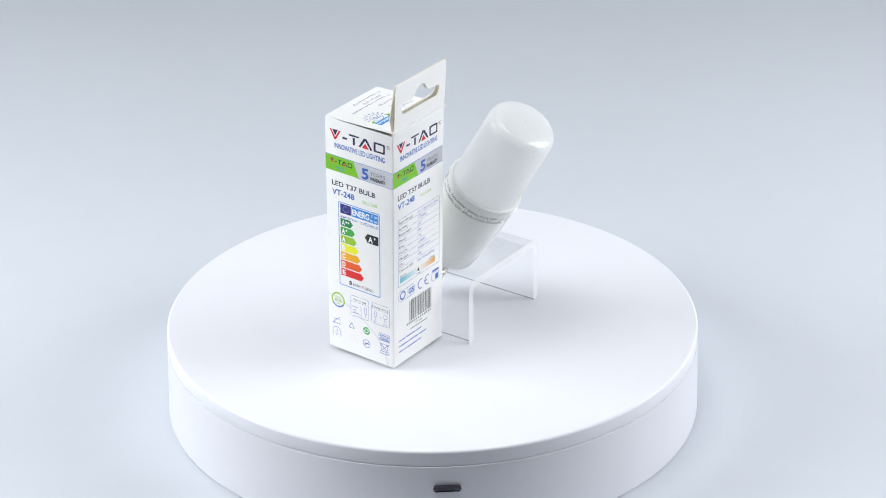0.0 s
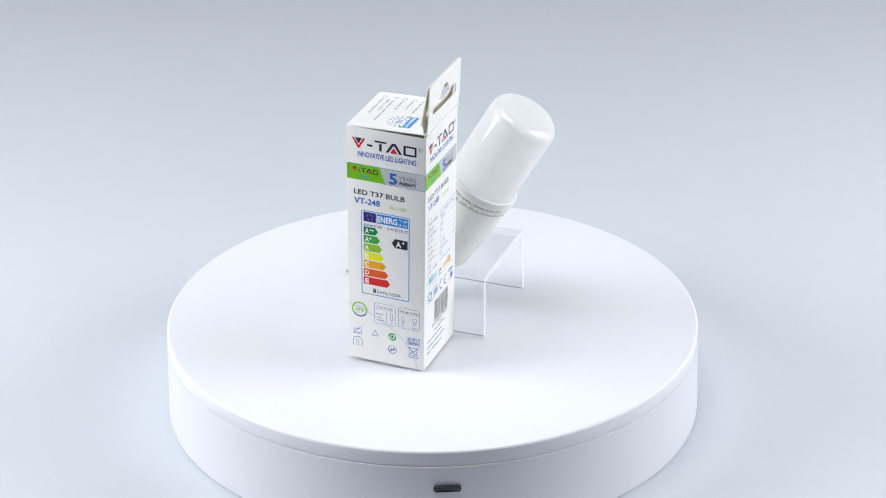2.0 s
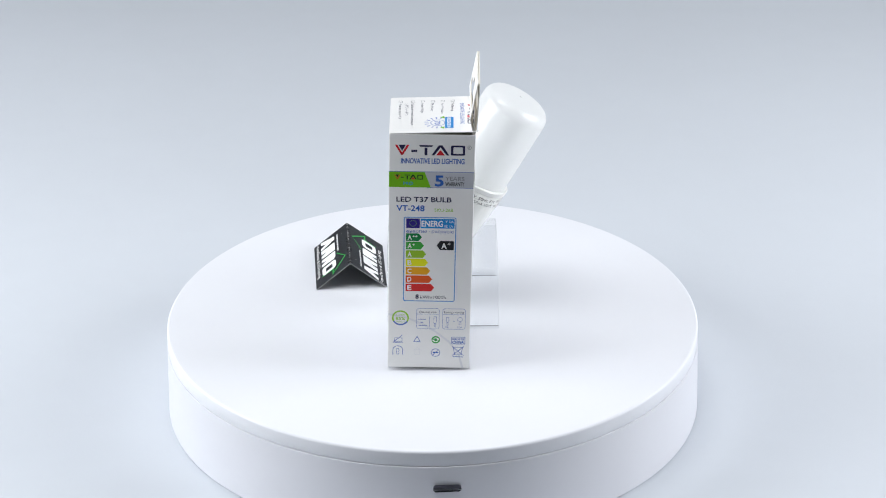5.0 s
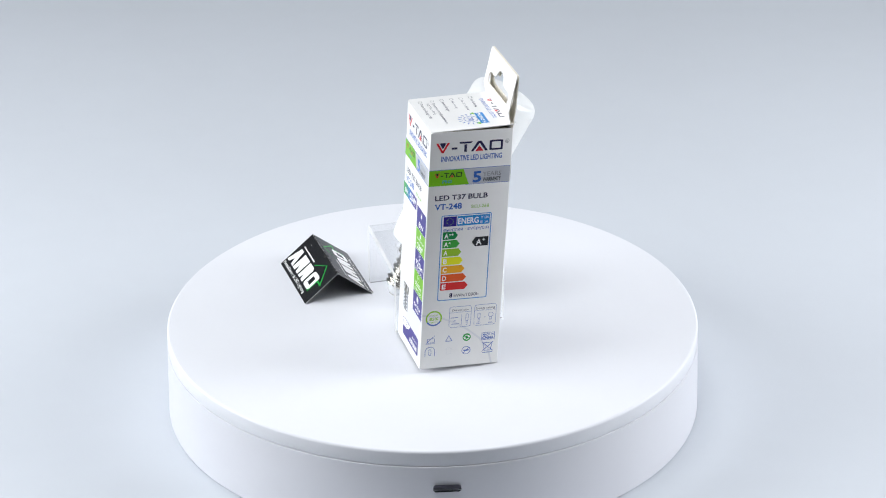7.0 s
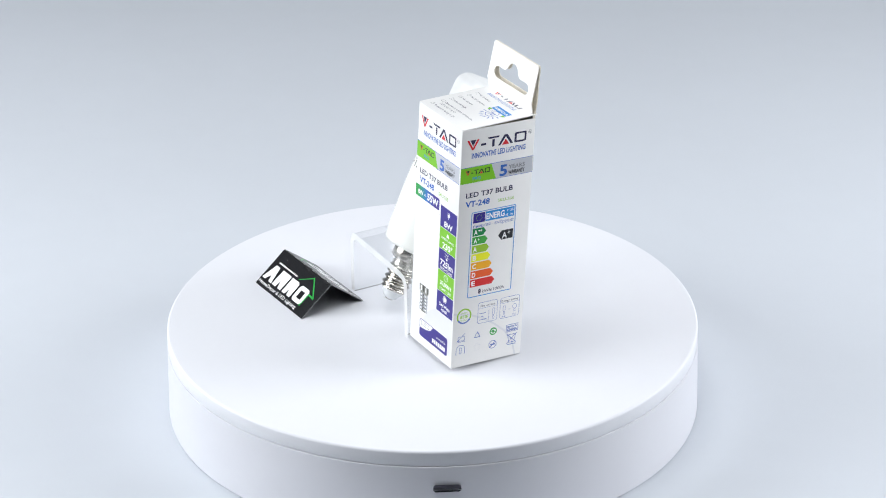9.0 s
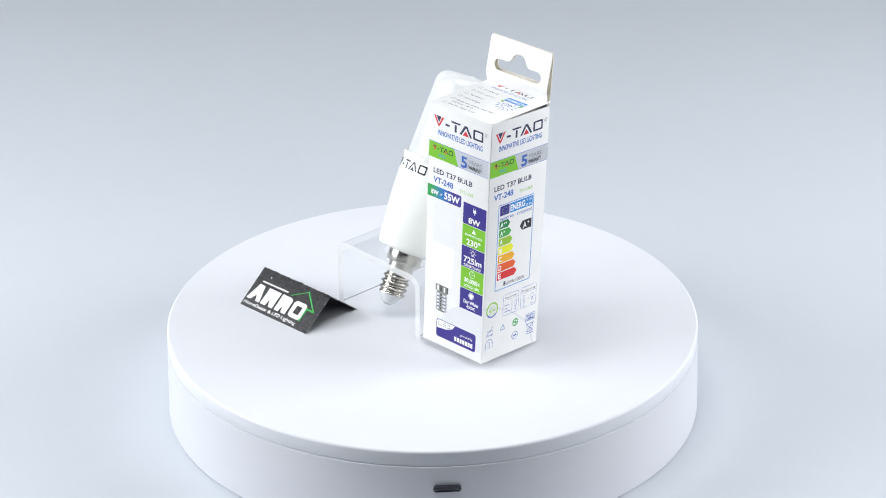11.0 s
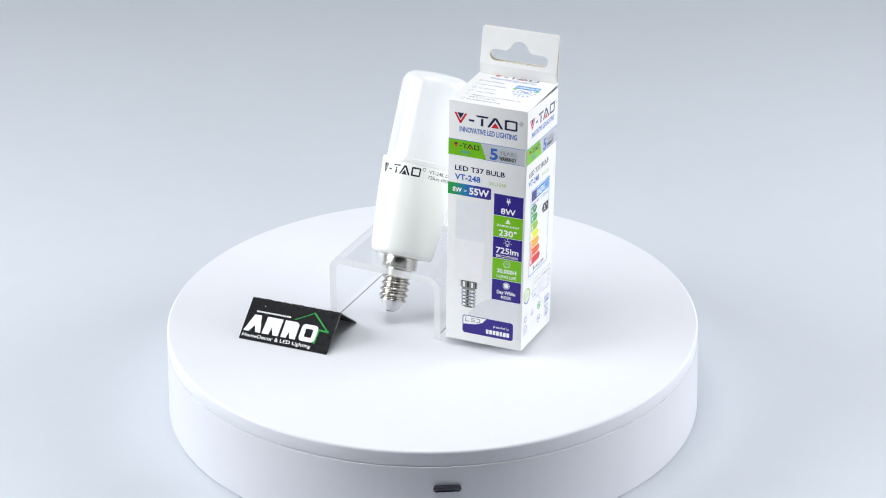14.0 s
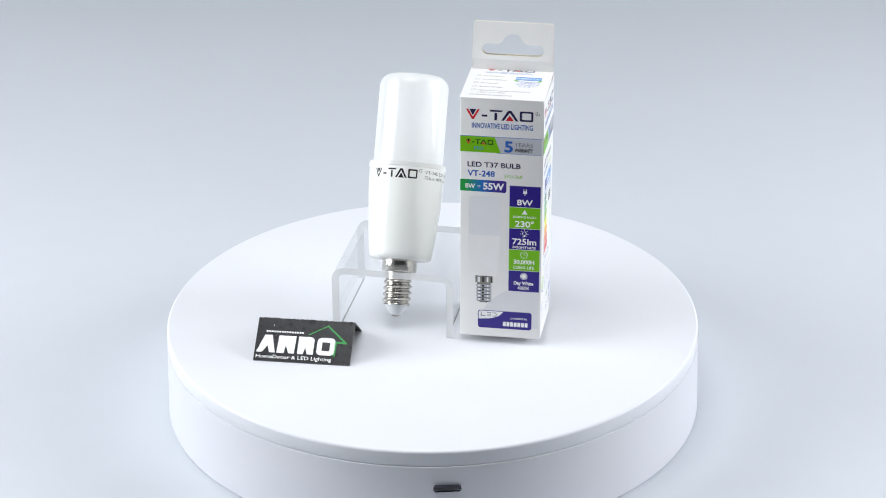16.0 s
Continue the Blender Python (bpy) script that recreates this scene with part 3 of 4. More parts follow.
def front_print(parent):
    where = panel((-BW / 2, BD / 2, BH), (0, -1, 0), (0, 0, 1), flared, INKSCALE)
    header(where, parent)
    curve = [(9.0 + 28.2 * (1 - math.cos(radians(x))), 113 - 22 * math.sin(radians(x))) for x in range(0, 91, 9)]
    printed("grey_field", where, [curve + [(37.2, 113)]], PALE, parent, 0.5, "pale grey curved printed field")
    # power badge, green running into blue and purple
    ramp = bpy.data.materials.new("ink_badge_ramp")
    ramp.use_nodes = True
    nt = ramp.node_tree
    tc, sep = nt.nodes.new("ShaderNodeTexCoord"), nt.nodes.new("ShaderNodeSeparateXYZ")
    mr, cr = nt.nodes.new("ShaderNodeMapRange"), nt.nodes.new("ShaderNodeValToRGB")
    mr.inputs["From Min"].default_value, mr.inputs["From Max"].default_value = BD / 2, BD / 2 - 0.0215
    cr.color_ramp.elements[0].color, cr.color_ramp.elements[0].position = srgb(30, 160, 70), 0.12
    cr.color_ramp.elements[1].color, cr.color_ramp.elements[1].position = srgb(58, 40, 140), 0.75
    e = cr.color_ramp.elements.new(0.45)
    e.color = srgb(30, 110, 190)
    nt.links.new(tc.outputs["Object"], sep.inputs[0])
    nt.links.new(sep.outputs["Y"], mr.inputs["Value"])
    nt.links.new(mr.outputs[0], cr.inputs[0])
    nt.links.new(cr.outputs[0], nt.nodes["Principled BSDF"].inputs["Base Color"])
    nt.nodes["Principled BSDF"].inputs["Roughness"].default_value = 0.36
    printed("power_badge", where, [[(0.05, 39.4), (20.8, 39.4)] + [(21.4, 40.0), (21.4, 44.6), (20.8, 45.2), (0.05, 45.2)]], ramp, parent, 1, "green to purple printed badge")
    printed("badge_lettering", where, line("8W", 2.4, 43.7, 2.3, 4.6, 0.03) + line("=", 8.0, 43.6, 1.9, 1.3) + line("55W", 10.6, 43.9, 3.3, 9.8, 0.035), WHITEINK, parent, 2)
    # picture of the bulb
    printed("picture_cap", where, [rounded(4.2, 47.4, 18.6, 68.5, 2.0, 5)], BULBTOP, parent, 1, "printed picture of a frosted cap")
    printed("picture_body", where, [[(3.8, 66.9), (18.9, 66.9), (18.7, 72), (17.8, 85.5), (16.6, 87.6), (6.2, 87.6), (5.0, 85.5), (4.0, 72)]], BULBLOW, parent, 2, "printed picture of a white lamp body")
    printed("picture_base", where, rect(7.3, 87.7, 15.4, 90.9) + [[(8.1, 90.9), (14.6, 90.9), (14.6, 99.4), (13.0, 101.0), (9.6, 101.0), (8.1, 99.4)]], BASEGREY, parent, 2, "printed picture of a screw base")
    ribs = [rounded(7.7, 91.9 + 1.75 * i, 15.0, 93.2 + 1.75 * i, 0.5, 3) for i in range(5)]
    printed("picture_rib", where, ribs, SILVER, parent, 3)
    glint = rect(8.4, 88.0, 9.5, 90.7) + rect(12.6, 88.0, 13.5, 90.7) + [p for i in range(5) for p in rect(8.6, 92.1 + 1.75 * i, 9.6, 92.9 + 1.75 * i, 0.2) + rect(12.8, 92.1 + 1.75 * i, 13.5, 92.9 + 1.75 * i, 0.2)]
    printed("picture_glint", where, glint, WHITEINK, parent, 4)
    shade = rect(7.3, 87.5, 15.4, 87.8) + rect(10.4, 88.0, 11.6, 90.7) + rect(14.5, 88.0, 15.2, 90.7) + [p for i in range(5) for p in rect(10.3, 92.0 + 1.75 * i, 11.5, 93.0 + 1.75 * i, 0.2) + rect(8.2, 93.25 + 1.75 * i, 14.5, 93.5 + 1.75 * i)]
    printed("picture_shade", where, shade, BASEDARK, parent, 4.5)
    # five data squares
    rows = [("8W", 2.8, 7.3, ""), ("230°", 3.0, 8.8, "BEAMING ANGLE"), ("725lm", 3.0, 11.2, "BRIGHTNESS"), ("30,000H", 2.1, 9.6, "LONG LIFE"), ("Day White", 1.8, 9.2, "4000K")]
    for i, (big, cap, wide, small) in enumerate(rows):
        v = 41.4 + 10.62 * i
        printed("data_square", where, rect(22.9, v, 37.2, v + 10.4), (PURPLE, GREEN)[i % 2], parent, 1, ("purple", "green")[i % 2] + " printed data square")
        base_v = v + (9.4, 9.6, 7.8, 7.0, 7.0)[i]
        marks = line(big, 30.0, base_v, cap, wide, 0.025, mid=True)
        if small:
            marks += line(small, 30.0, v + (5.2, 5.2, 9.9, 9.5, 9.4)[i], (1.1, 1.1, 1.3, 1.5, 1.7)[i], (10.8, 10.8, 10.8, 9.6, 5.6)[i], 0.01, mid=True)
        c = v + 2.4
        if i == 0:
            marks += rect(29.1, c, 30.9, c + 1.3) + rect(29.3, c - 1.0, 29.6, c) + rect(30.4, c - 1.0, 30.7, c) + rect(29.85, c + 1.3, 30.15, c + 2.4)
        elif i == 1:
            marks += [[(30, c - 1.4), (31.3, c + 0.9), (28.7, c + 0.9)]]
        elif i == 2:
            marks += ring(30, c - 0.2, 1.0, 0.25, n=20) + rect(29.6, c + 0.9, 30.4, c + 1.6)
            for a in range(-60, 241, 50):
                marks += stroke([(30 + 1.4 * math.cos(radians(a)), c - 0.2 - 1.4 * math.sin(radians(a))), (30 + 2.0 * math.cos(radians(a)), c - 0.2 - 2.0 * math.sin(radians(a)))], 0.2)
        elif i == 3:
            marks += ring(30, c, 1.7, 0.22, n=24) + stroke([(30, c), (30, c - 1.1)], 0.2) + stroke([(30, c), (30.8, c)], 0.2)
        else:
            marks += [arc(30, c + 0.2, 1.2, 0, 351, 20)] + ring(30, c + 0.2, 1.7, 0.25, n=24)
        printed("square_lettering", where, marks, WHITEINK, parent, 2)
    # badge at the foot
    printed("foot_badge", where, [rounded(8.6, 105.0, 34.0, 114.0, 1.2, 4)], PURPLE, parent, 1.4, "purple rounded badge at the foot")
    printed("badge_corner", where, [[(8.9, 106.2), (9.7, 105.3), (20.6, 105.3), (18.6, 107.6), (15.0, 109.0), (9.0, 109.6)]], WHITEINK, parent, 2)
    printed("badge_mark", where, stroke([(10.2, 105.9), (10.2, 107.9), (12.2, 107.9)], 0.3) + rect(12.9, 105.9, 14.9, 106.2) + rect(12.9, 106.8, 14.9, 107.1) + rect(12.9, 107.7, 14.9, 108.0) + stroke([(15.6, 106.1), (17.0, 106.1), (17.4, 107), (17.0, 107.8), (15.6, 107.8)], 0.3), GREY, parent, 3)
    printed("badge_words", where, line("provided by", 24.2, 108.9, 1.3, 7.8), WHITEINK, parent, 3)
    printed("badge_bar", where, [[(20.5 + 1.72 * i, 110.4), (21.85 + 1.72 * i, 110.4), (21.85 + 1.72 * i, 112.6), (20.5 + 1.72 * i, 112.6)] for i in range(7)], WHITEINK, parent, 3)


def energy_print(parent):
    where = panel((-BW / 2, -BD / 2, BH), (1, 0, 0), (0, 0, 1), flared, INKSCALE)
    header(where, parent)
    by = lambda du, dv: (lambda u, v, lift: where(u + du, v + dv, lift))
    frame_at, field_at, class_at, rating_at, info_at, right_at = by(0, -0.8), by(0, -1.2), by(0, -1.6), by(0, -2.2), by(0.7, -1.2), by(1.3, -1.2)
    swoosh(where, parent, [(0.2, 90.5), (8, 92.0), (16, 95.5), (22, 99.5), (28, 104.5), (32.5, 110.5), (34.5, 118)], 0.9)
    printed("label_frame", frame_at, box_line(6.8, 41.4, 30.2, 84.4, 0.9, 0.38), SKY, parent, 1, "blue frame of the energy label")
    printed("flag_field", field_at, rect(7.9, 42.6, 14.0, 47.4), PURPLE, parent)
    printed("flag_stars", field_at, [p for k in range(12) for p in [arc(10.95 + 1.5 * math.cos(k * math.pi / 6), 45 + 1.5 * math.sin(k * math.pi / 6), 0.18, 0, 300, 5)]], LIME, parent, 2)
    printed("energy_field", field_at, rect(14.3, 42.6, 29.4, 47.4), SKY, parent)
    printed("energy_word", field_at, line("ENERG", 14.7, 46.5, 3.0, 9.6, 0.025) + line("Y", 25.2, 44.6, 1.3) + line("UA", 27.0, 44.6, 1.3, 2.0) + line("IE", 25.0, 46.9, 1.3, 1.3) + line("IA", 27.2, 46.9, 1.3, 1.6), WHITEINK, parent, 2)
    printed("energy_subline", field_at, line("енергия · ενέργεια", 8.0, 49.8, 1.7, 21.3), BLUE, parent)
    for i, (letter, c) in enumerate(zip(("A++", "A+", "A", "B", "C", "D", "E"), ENERGY)):
        v, end = 50.5 + 4.28 * i, 15.0 + 0.98 * i
        printed("class_arrow", class_at, [[(7.9, v), (end - 1.5, v), (end, v + 1.9), (end - 1.5, v + 3.8), (7.9, v + 3.8)]], c, parent)
        marks = line(letter[0], 8.6, v + 3.1, 2.4, 1.9, 0.03)
        for k in range(len(letter) - 1):
            marks += stroke([(10.8 + 1.2 * k, v + 1.4), (11.7 + 1.2 * k, v + 1.4)], 0.28) + stroke([(11.25 + 1.2 * k, v + 0.95), (11.25 + 1.2 * k, v + 1.85)], 0.28)
        printed("class_letter", class_at, marks, WHITEINK, parent, 2)
    printed("rating_arrow", rating_at, [[(21.6, 57.0), (23.2, 54.7), (29.3, 54.7), (29.3, 59.3), (23.2, 59.3)]], BLACK, parent, 1, "black rating arrow")
    printed("rating_letter", rating_at, line("A", 23.6, 58.6, 2.9, 2.6, 0.03) + stroke([(26.6, 56.2), (27.7, 56.2)], 0.32) + stroke([(27.15, 55.65), (27.15, 56.75)], 0.32), WHITEINK, parent, 2)
    printed("consumption", frame_at, line("8", 12.4, 83.0, 2.2, 1.5, 0.04) + line("kWh/1000h", 14.6, 83.0, 1.7, 11.6), NAVY, parent)
    printed("saving_ring", frame_at, ring(5.7, 93.2, 3.9, 0.75, 150, 390, 32), LIME, parent, 1, "green saving ring")
    printed("saving_ring_foot", frame_at, ring(5.7, 93.2, 3.9, 0.75, 30, 150, 20), HAIR, parent)
    printed("saving_words", frame_at, line("SAVING", 5.7, 92.0, 0.8, 4.0, mid=True) + line("85%", 5.7, 94.2, 1.5, 4.2, 0.02, mid=True) + line("ENERGY", 5.7, 95.6, 0.8, 4.0, mid=True), LIME, parent, 1)
    for u, words in ((12.3, "Die cut size"), (24.2, "Energy saving")):
        printed("info_frame", info_at, box_line(u, 88.4, u + 10.5, 99.2, 1.2, 0.16) + rect(u, 91.4, u + 10.5, 91.52), HAIR, parent)
        printed("info_words", info_at, line(words, u + 5.2, 90.8, 1.15, 7.6 if u < 20 else 9.0, mid=True), NAVY, parent)
    small = box_line(20.2, 92.6, 21.5, 96.2, 0.4, 0.16) + box_line(20.5, 96.2, 21.2, 98.2, 0.1, 0.14) + stroke([(18.3, 92.8), (18.3, 98)], 0.16)
    small += rect(13.0, 94.0, 16.6, 94.3) + rect(14.2, 95.6, 15.4, 95.9) + rect(13.4, 97.2, 17.2, 97.5)
    small += box_line(25.9, 92.8, 27.2, 95.6, 0.4, 0.16) + box_line(26.2, 95.6, 26.9, 97.2, 0.1, 0.14) + rect(29.0, 94.9, 29.8, 95.1) + ring(32.2, 94.0, 1.2, 0.16, n=20) + box_line(31.7, 95.2, 32.7, 96.6, 0.1, 0.14)
    small += line("8W", 26.5, 98.6, 0.9, 1.7, mid=True) + line("55W", 32.2, 98.6, 0.9, 2.2, mid=True)
    printed("info_drawing", info_at, small, HAIR, parent)
    # care marks
    marks = box_line(3.0, 103.6, 6.6, 105.8, 0.2, 0.2) + stroke([(2.6, 105.8), (6.6, 102.2)], 0.24) + stroke([(2.4, 106.2), (6.8, 106.2)], 0.2)
    marks += stroke([(11.9, 105.6), (13.4, 102.8), (14.9, 105.6), (11.9, 105.6)], 0.26)
    marks += ring(4.6, 110.2, 2.4, 0.25, 180, 360, 16) + rect(2.2, 110.2, 2.45, 112.6) + rect(6.75, 110.2, 7.0, 112.6) + box_line(4.0, 109.2, 5.2, 112.4, 0.4, 0.18)
    marks += ring(22.0, 111.2, 2.1, 0.26, n=28) + stroke([(20.6, 112.7), (23.4, 109.7)], 0.26) + rect(20.8, 110.9, 23.3, 111.5)
    printed("care_marks", frame_at, marks, BLUE, parent)
    marks = box_line(27.8, 103.2, 34.2, 107.0, 0.1, 0.2) + line("MADE IN", 31.0, 104.9, 1.2, 5.2, 0.02, mid=True) + line("CHINA", 31.0, 106.6, 1.4, 5.4, 0.04, mid=True)
    marks += stroke([(28.8, 108.6), (29.6, 112.6), (32.4, 112.6), (33.2, 108.6), (28.8, 108.6)], 0.24) + stroke([(28.4, 108.2), (33.6, 113.0)], 0.26) + stroke([(33.6, 108.2), (28.4, 113.0)], 0.26) + rect(28.6, 113.5, 33.4, 113.8)
    printed("care_marks", right_at, marks, BLUE, parent)
    printed("care_mark_faint", frame_at, box_line(12.4, 109.6, 14.8, 112.4, 0.3, 0.16) + stroke([(11.8, 110.2), (13.6, 108.6), (15.4, 110.2)], 0.16), PALE, parent)
    printed("recycling_mark", frame_at, [arc(22.0, 104.4, 1.95, 0, 345, 23)], HOUSEGREEN, parent, 1, "green round recycling mark")
    printed("recycling_arrow", frame_at, ring(22.0, 104.4, 1.25, 0.42, 20, 160, 14) + ring(22.0, 104.4, 1.25, 0.42, 200, 340, 14) + [[(20.3, 104.4), (21.6, 104.4), (20.95, 105.4)], [(23.7, 104.4), (22.4, 104.4), (23.05, 103.4)]], WHITEINK, parent, 2)


def data_print(parent):
    where = panel((BW / 2, -BD / 2, BH), (0, 1, 0), (0, 0, 1), flared, INKSCALE)
    header(where, parent)
    rows = [("Input Voltage:", "AC: 220-240V, 50Hz"), ("Lumens:", "725lm"), ("Beam Angle:", "230°"), ("Power:", "8W"), ("Base:", "E14"), ("On/Off:", ">20000"), ("Life Span:", "30,000 Hours"), ("CRI:", ">80"), ("Color of LED:", "Day White 4000K")]
    left, right = [], []
    for i, (a, b) in enumerate(rows):
        v = 45.3 + 3.1 * i
        left += line(a, 4.4, v, 1.4)
        right += line(b, 18.4, v, 1.9 if i == 1 else 1.35, 16.0 if i == 0 else None)
    printed("data_names", where, left, NAVY, parent)
    printed("data_values", where, right, HAIR, parent)
    lines = box_line(3.6, 42.8, 35.4, 77.4, 0.1, 0.16)
    for i in range(8):
        lines += rect(3.6, 46.0 + 3.1 * i, 35.4, 46.12 + 3.1 * i)
    printed("data_lines", where, lines, HAIR, parent)
    ramp = bpy.data.materials.new("ink_colour_temperature_ramp")
    ramp.use_nodes = True
    nt = ramp.node_tree
    tc, sep = nt.nodes.new("ShaderNodeTexCoord"), nt.nodes.new("ShaderNodeSeparateXYZ")
    mr, cr = nt.nodes.new("ShaderNodeMapRange"), nt.nodes.new("ShaderNodeValToRGB")
    mr.inputs["From Min"].default_value, mr.inputs["From Max"].default_value = -BD / 2 + 0.005, -BD / 2 + 0.032
    cr.color_ramp.elements[0].color = srgb(90, 180, 200)
    cr.color_ramp.elements[1].color = srgb(226, 160, 30)
    e = cr.color_ramp.elements.new(0.52)
    e.color = srgb(240, 240, 236)
    nt.links.new(tc.outputs["Object"], sep.inputs[0])
    nt.links.new(sep.outputs["Y"], mr.inputs["Value"])
    nt.links.new(mr.outputs[0], cr.inputs[0])
    nt.links.new(cr.outputs[0], nt.nodes["Principled BSDF"].inputs["Base Color"])
    printed("colour_scale", where, rect(5.0, 73.0, 32.0, 75.8), ramp, parent, 1, "teal to amber colour temperature scale")
    printed("scale_pointer", where, [[(18.0, 75.2), (19.0, 73.2), (20.0, 75.2)]] + rect(5.0, 72.2, 9.6, 72.5) + rect(27.0, 72.2, 31.6, 72.5) + rect(17.6, 76.2, 20.4, 76.5), BLACK, parent, 2)
    marks = box_line(3.8, 88.4, 16.2, 94.0, 1.8, 0.2) + ring(7.0, 91.2, 2.2, 0.7, n=28) + rect(10.8, 88.7, 11.0, 93.7) + line("GS", 11.4, 92.6, 2.8, 4.2, 0.04)
    marks += ring(21.2, 91.2, 2.6, 0.55, 70, 290, 20) + ring(26.4, 91.2, 2.6, 0.55, 70, 290, 20) + rect(24.2, 90.95, 26.0, 91.45)
    marks += box_line(29.4, 89.8, 35.2, 94.2, 1.2, 0.2) + rect(32.4, 91.0, 34.6, 93.8) + rect(29.8, 88.4, 35.0, 89.4)
    printed("approval_marks", lambda u, v, lift: where(u, v - 8.4, lift), marks, BLUE, parent)
    rng = random.Random(4)
    bars, u = [], 12.0
    while u < 29.0:
        wdt = rng.choice((0.22, 0.22, 0.4, 0.6))
        bars += rect(u, 88.0, u + wdt, 98.8)
        u += wdt + rng.choice((0.25, 0.4, 0.55))
    printed("striped_code", where, bars, BLACK, parent, 1, "black striped product code")
    printed("code_bars", where, [p for i in range(13) for p in rect(10.0 + 1.5 * i, 99.3, 10.8 + 1.5 * i, 100.4)] + line("VT-248", 19.4, 102.2, 1.2, mid=True) + rect(13.0, 103.0, 16.6, 103.55) + rect(17.2, 103.0, 20.8, 103.55) + rect(21.4, 103.0, 25.8, 103.55), GREY, parent)
    printed("address_bars", where, [[(a, 105.7 + 2.9 * i), (b, 105.7 + 2.9 * i), (b, 106.35 + 2.9 * i), (a, 106.35 + 2.9 * i)] for i, cuts in enumerate((((4.0, 8.6), (9.4, 16.6), (17.4, 21.6)), ((4.0, 11.6), (12.4, 18.6), (19.4, 25.4)), ((4.0, 7.4), (8.2, 9.4), (10.2, 18.4), (19.2, 21.6)))) for a, b in cuts], HAIR, parent)


def lid_print(lid):
    """Printing on the top flap; its own space starts at the hinge."""
    where = panel((0, BD / 2, T), (0, -1, 0), (1, 0, 0), k=INKSCALE)
    # u runs along the front, v from the far edge
    f = lambda u, v, lift: where(u, v - FLAP * 1000 / INKSCALE, lift)
    emblem(f, 7.0, 2.0, 22.5, 2.8, lid)
    printed("slogan", f, line("INNOVATIVE LED LIGHTING", 7.0, 8.0, 2.0, 22.5), BLUE, lid)
    lines = [("No flickering", 12.0), ("No UV radiation", 16.5), ("No mercury", 21.0), ("Instant full light", 25.5), ("Operation in outside temperature", 30.0), ("(-20°C to + 40°C)", 32.6), ("Protection Rating: IP 20", 35.6)]
    words, ticks = [], []
    for text, v in lines:
        words += line(text, 6.6, v, 1.25)
        if not text.startswith("("):
            ticks += box_line(3.4, v - 1.5, 5.2, v + 0.2, 0.1, 0.16)
    printed("lid_words", f, words, NAVY, lid)
    printed("tick_boxes", f, ticks, GREY, lid)
    printed("presence_band", f, rect(22.0, 11.0, 33.8, 14.8), SKY, lid, 1, "blue printed badge on the lid")
    printed("presence_words", f, line("PRESENCE IN", 27.9, 13.8, 1.6, 10.6, 0.03, mid=True), WHITEINK, lid, 2)
    printed("leaf_marks", f, [[(21.0, 15.2), (23.6, 14.9), (22.4, 17.0)], [(34.6, 15.2), (32.2, 14.9), (33.2, 17.0)]], GREEN, lid, 2)
    rays = ring(28, 18.0, 3.3, 0.3, n=28) + line("70", 28, 19.4, 2.6, 4.0, 0.02, mid=True)
    for a in range(-20, 201, 24):
        c, s = math.cos(radians(a)), math.sin(radians(a))
        rays += stroke([(28 + 4.4 * c, 18 + 4.4 * s), (28 + 5.8 * c, 18 + 5.8 * s)], 0.5)
    printed("country_ring", f, rays, HAIR, lid, 1)


def sign_print(lf, long, skew):
    where = panel((-SL / 2 + skew * long, long, 0.0004), (1, 0, 0), (skew, 1, 0))
    wide = lambda u, v, lift: where((u - 1.6) * 1.07 + 0.8, v, lift)
    # maker's name as plain white blocks
    blocks = [[(1.6, 16.9), (4.6, 8.3), (7.8, 8.3), (9.8, 16.9), (7.3, 16.9), (6.2, 13.6), (4.1, 16.9)],
              [(10.4, 16.9), (10.8, 8.3), (18.3, 8.3), (18.1, 16.9), (15.6, 16.9), (14.2, 13.2), (13.6, 16.9)],
              [(19.4, 8.3), (25.0, 8.3), (26.3, 9.4), (26.3, 16.9), (23.6, 16.9), (22.7, 13.6), (21.9, 16.9), (19.4, 16.9)]]
    printed("name_block", wide, blocks + box_line(27.6, 8.3, 35.4, 16.9, 1.9, 2.2), WHITEINK, lf, 1, "bold white printed name blocks")
    printed("address_bar", where, [p for i in range(15) for p in rect(4.4 + 1.18 * i, 6.1, 5.2 + 1.18 * i, 6.9)], WHITEINK, lf)
    printed("paper_speck", where, [arc(7.6, 3.4, 0.22, 0, 315, 7)], WHITEINK, lf)
    printed("tagline", where, line("HomeDecor & LED Lighting", 1.0, 19.7, 1.8, 35.0, 0.006), WHITEINK, lf, 1, "white printed tagline")
    printed("house_outline", where, stroke([(24.2, 7.2), (32.8, 2.3)], 0.4) + stroke([(32.6, 2.3), (42.0, 10.6)], 0.75) + stroke([(42.0, 10.4), (37.0, 10.2)], 0.9) + stroke([(37.2, 10.2), (36.9, 16.8)], 0.95), HOUSEGREEN, lf, 1, "green printed house outline")


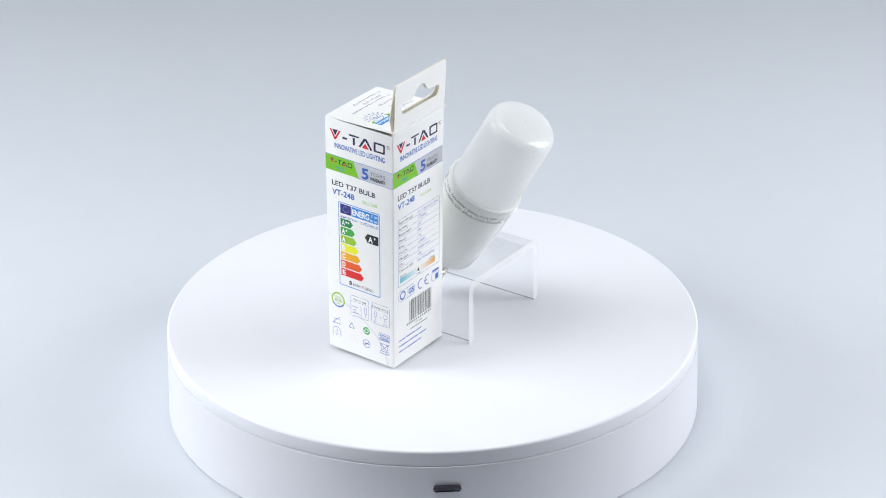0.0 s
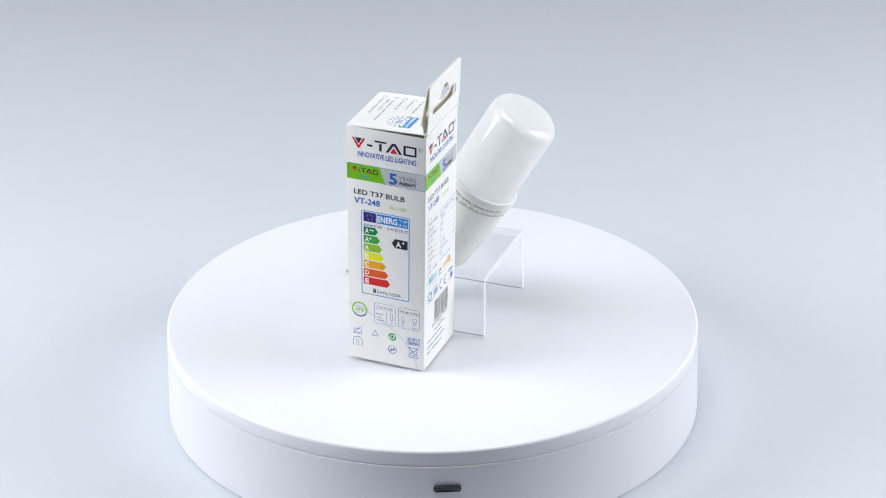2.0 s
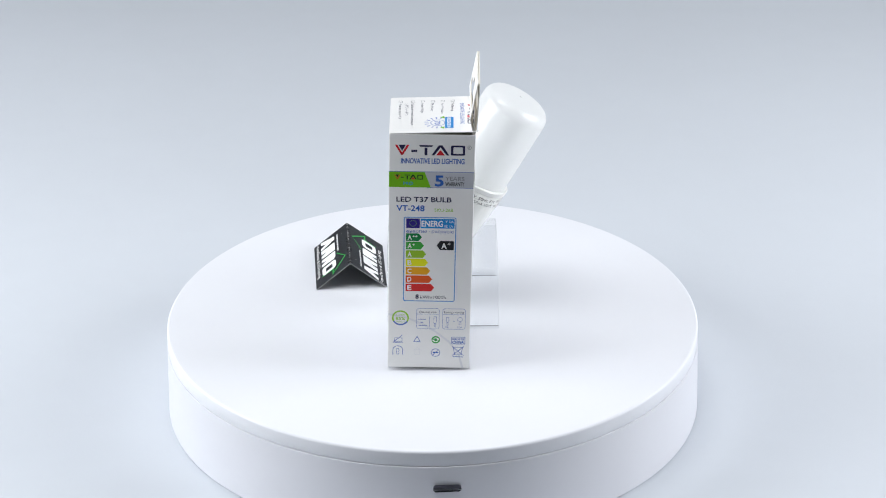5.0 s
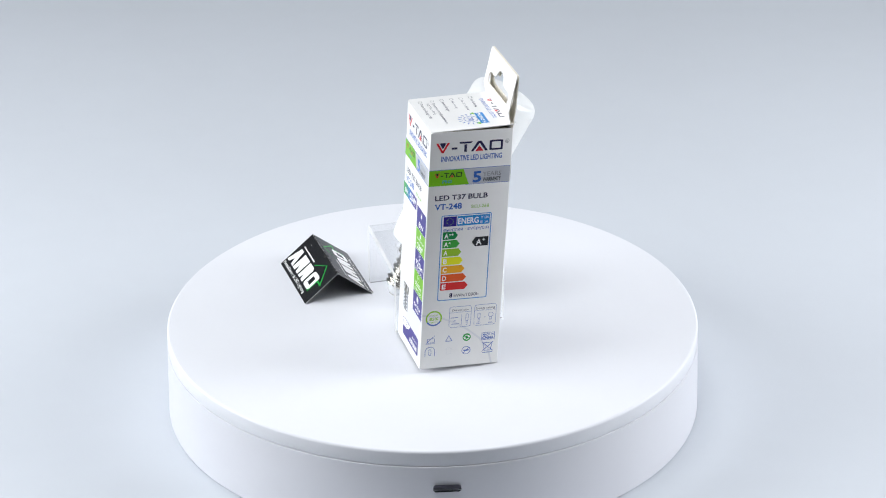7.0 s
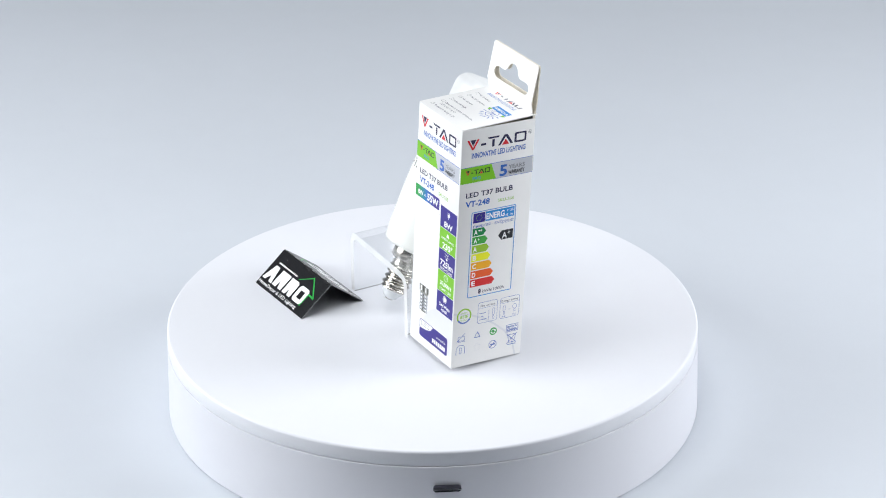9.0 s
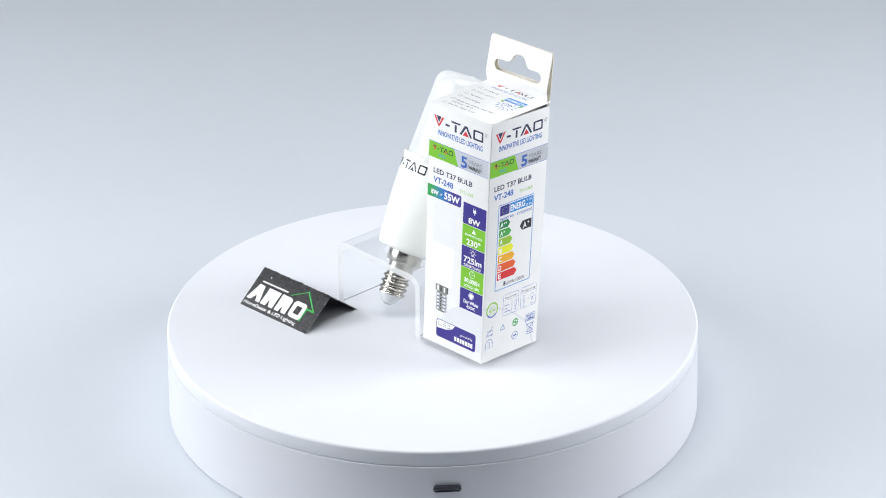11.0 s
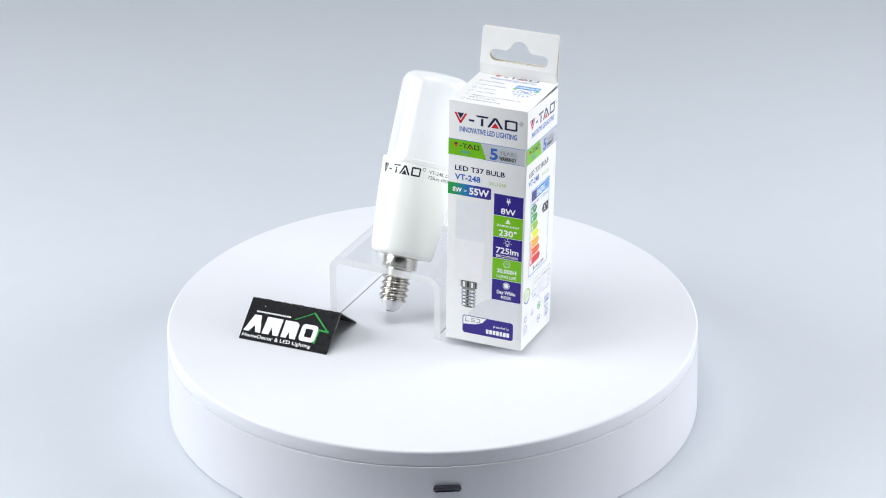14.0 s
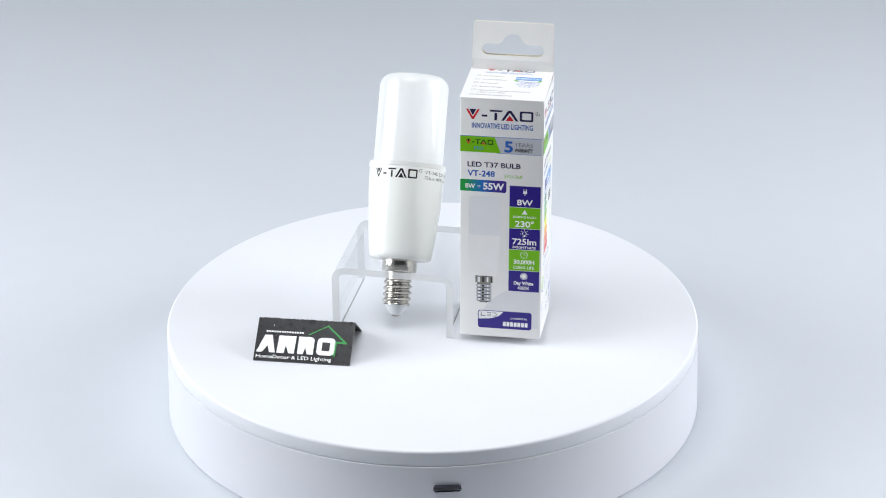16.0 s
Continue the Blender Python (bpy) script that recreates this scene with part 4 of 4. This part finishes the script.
def bulb_print(body):
    def radius(z):
        for (r0, z0), (r1, z1) in zip(BULBPROFILE, BULBPROFILE[1:]):
            if z1 <= z <= z0 and z0 > z1:
                return r1 + (r0 - r1) * (z - z1) / (z0 - z1)
        return 0.0182

    def wrapped(turn_at):
        def where(u, v, lift):
            z = 0.0719 - v / 1000
            r = radius(z) + 0.00003 * lift
            a = radians(turn_at) + u / 1000 / 0.0180
            return Vector((r * math.cos(a), r * math.sin(a), z))
        return where

    emblem(wrapped(135), 0, 3.4, 22.2, 4.3, body, 1, BLACK, BLACK, 0.8)
    printed("mark", wrapped(134), ring(24.0, 3.7, 0.8, 0.2, n=16), BLACK, body)
    text = line("VT-248, 220-240V, 50Hz, E14, 8W,", 0, 5.0, 1.6, 36.5) + line("725Lm, 4000K, 230°, 67mA, U1U5, SKU268", 0, 7.5, 1.6, 38.5)
    printed("rating_words", wrapped(218), text, BLACK, body, 1, "fine black printed rating lines")
    printed("approval_mark", wrapped(340), ring(1.7, 6.0, 1.7, 0.4, 70, 290, 16) + ring(5.4, 6.0, 1.7, 0.4, 70, 290, 16) + rect(4.0, 5.8, 5.2, 6.2), BLACK, body, bend=0.8)


def child(thing, name):
    return next(o for o in thing.children if o.name.split(".")[0] == name)


front_print(child(BOX, "tube"))
energy_print(child(BOX, "tube"))
data_print(child(BOX, "tube"))
lid_print(child(BOX, "top_flap"))
bulb_print(child(BULB, "body"))
for piece in BULB.children_recursive:
    piece.data.transform(Matrix.Diagonal((0.98, 0.98, 0.991, 1)))
sign_print(child(SIGN, "front_leaf"), SF, SKEW)
sign_print(child(SIGN, "back_leaf"), SB, -SKEW)


# ---- the turning platter and what stands on it ----
def turn(t):
    return pose(0, 0, 0, 0, 0, RATE * t)


# the box rests at one tilt, rocks over, and rests at another
REST = (-0.02165, -0.02711, 0.00185, 0.75, 1.45, -36.15)
OVER = (-0.02193, -0.02717, 0.00170, 0.18, 3.35, -34.07)
LATE = (-0.02324, -0.02702, 0.00240, -0.01, 3.55, -33.10)


def between(a, b, k):
    return tuple(p + (q - p) * k for p, q in zip(a, b))


BOXPOSES = [(0.0,) + REST, (6.5,) + REST, (6.6,) + between(REST, OVER, 0.2), (6.8,) + between(REST, OVER, 0.2), (7.0,) + OVER,
            (9.2,) + OVER, (11.3,) + LATE, (16.0,) + LATE]


def box_at(t):
    for a, b in zip(BOXPOSES, BOXPOSES[1:]):
        if a[0] <= t <= b[0]:
            k = (t - a[0]) / (b[0] - a[0])
            return pose(*[p + (q - p) * k for p, q in zip(a[1:], b[1:])])


BULBPOSE = pose(-0.00455, 0.02093, 0.00616) @ pose(0, 0, 0, 0, 0, -34.25) @ pose(0, 0, 0, 0, 90 - 59.5, 0)
STANDPOSE = pose(0.01254, 0.0088, 0, 0, 0, 54.4)
SIGNPOSE = pose(-0.01760, 0.0733, 0, 0, 0, -122.0)


def motions():
    times = [0.5 * i for i in range(33)]
    walk(DISC, [(t, pose(0, 0, -FLOOR) @ turn(t)) for t in times])
    walk(BOX, [(t, turn(t) @ box_at(t)) for t in sorted(times + [6.6, 6.7, 6.8, 6.9, 9.2, 11.3])])
    walk(BULB, [(t, turn(t) @ BULBPOSE) for t in times])
    walk(STAND, [(t, turn(t) @ STANDPOSE) for t in times])
    walk(SIGN, [(t, turn(t) @ SIGNPOSE) for t in times])


motions()
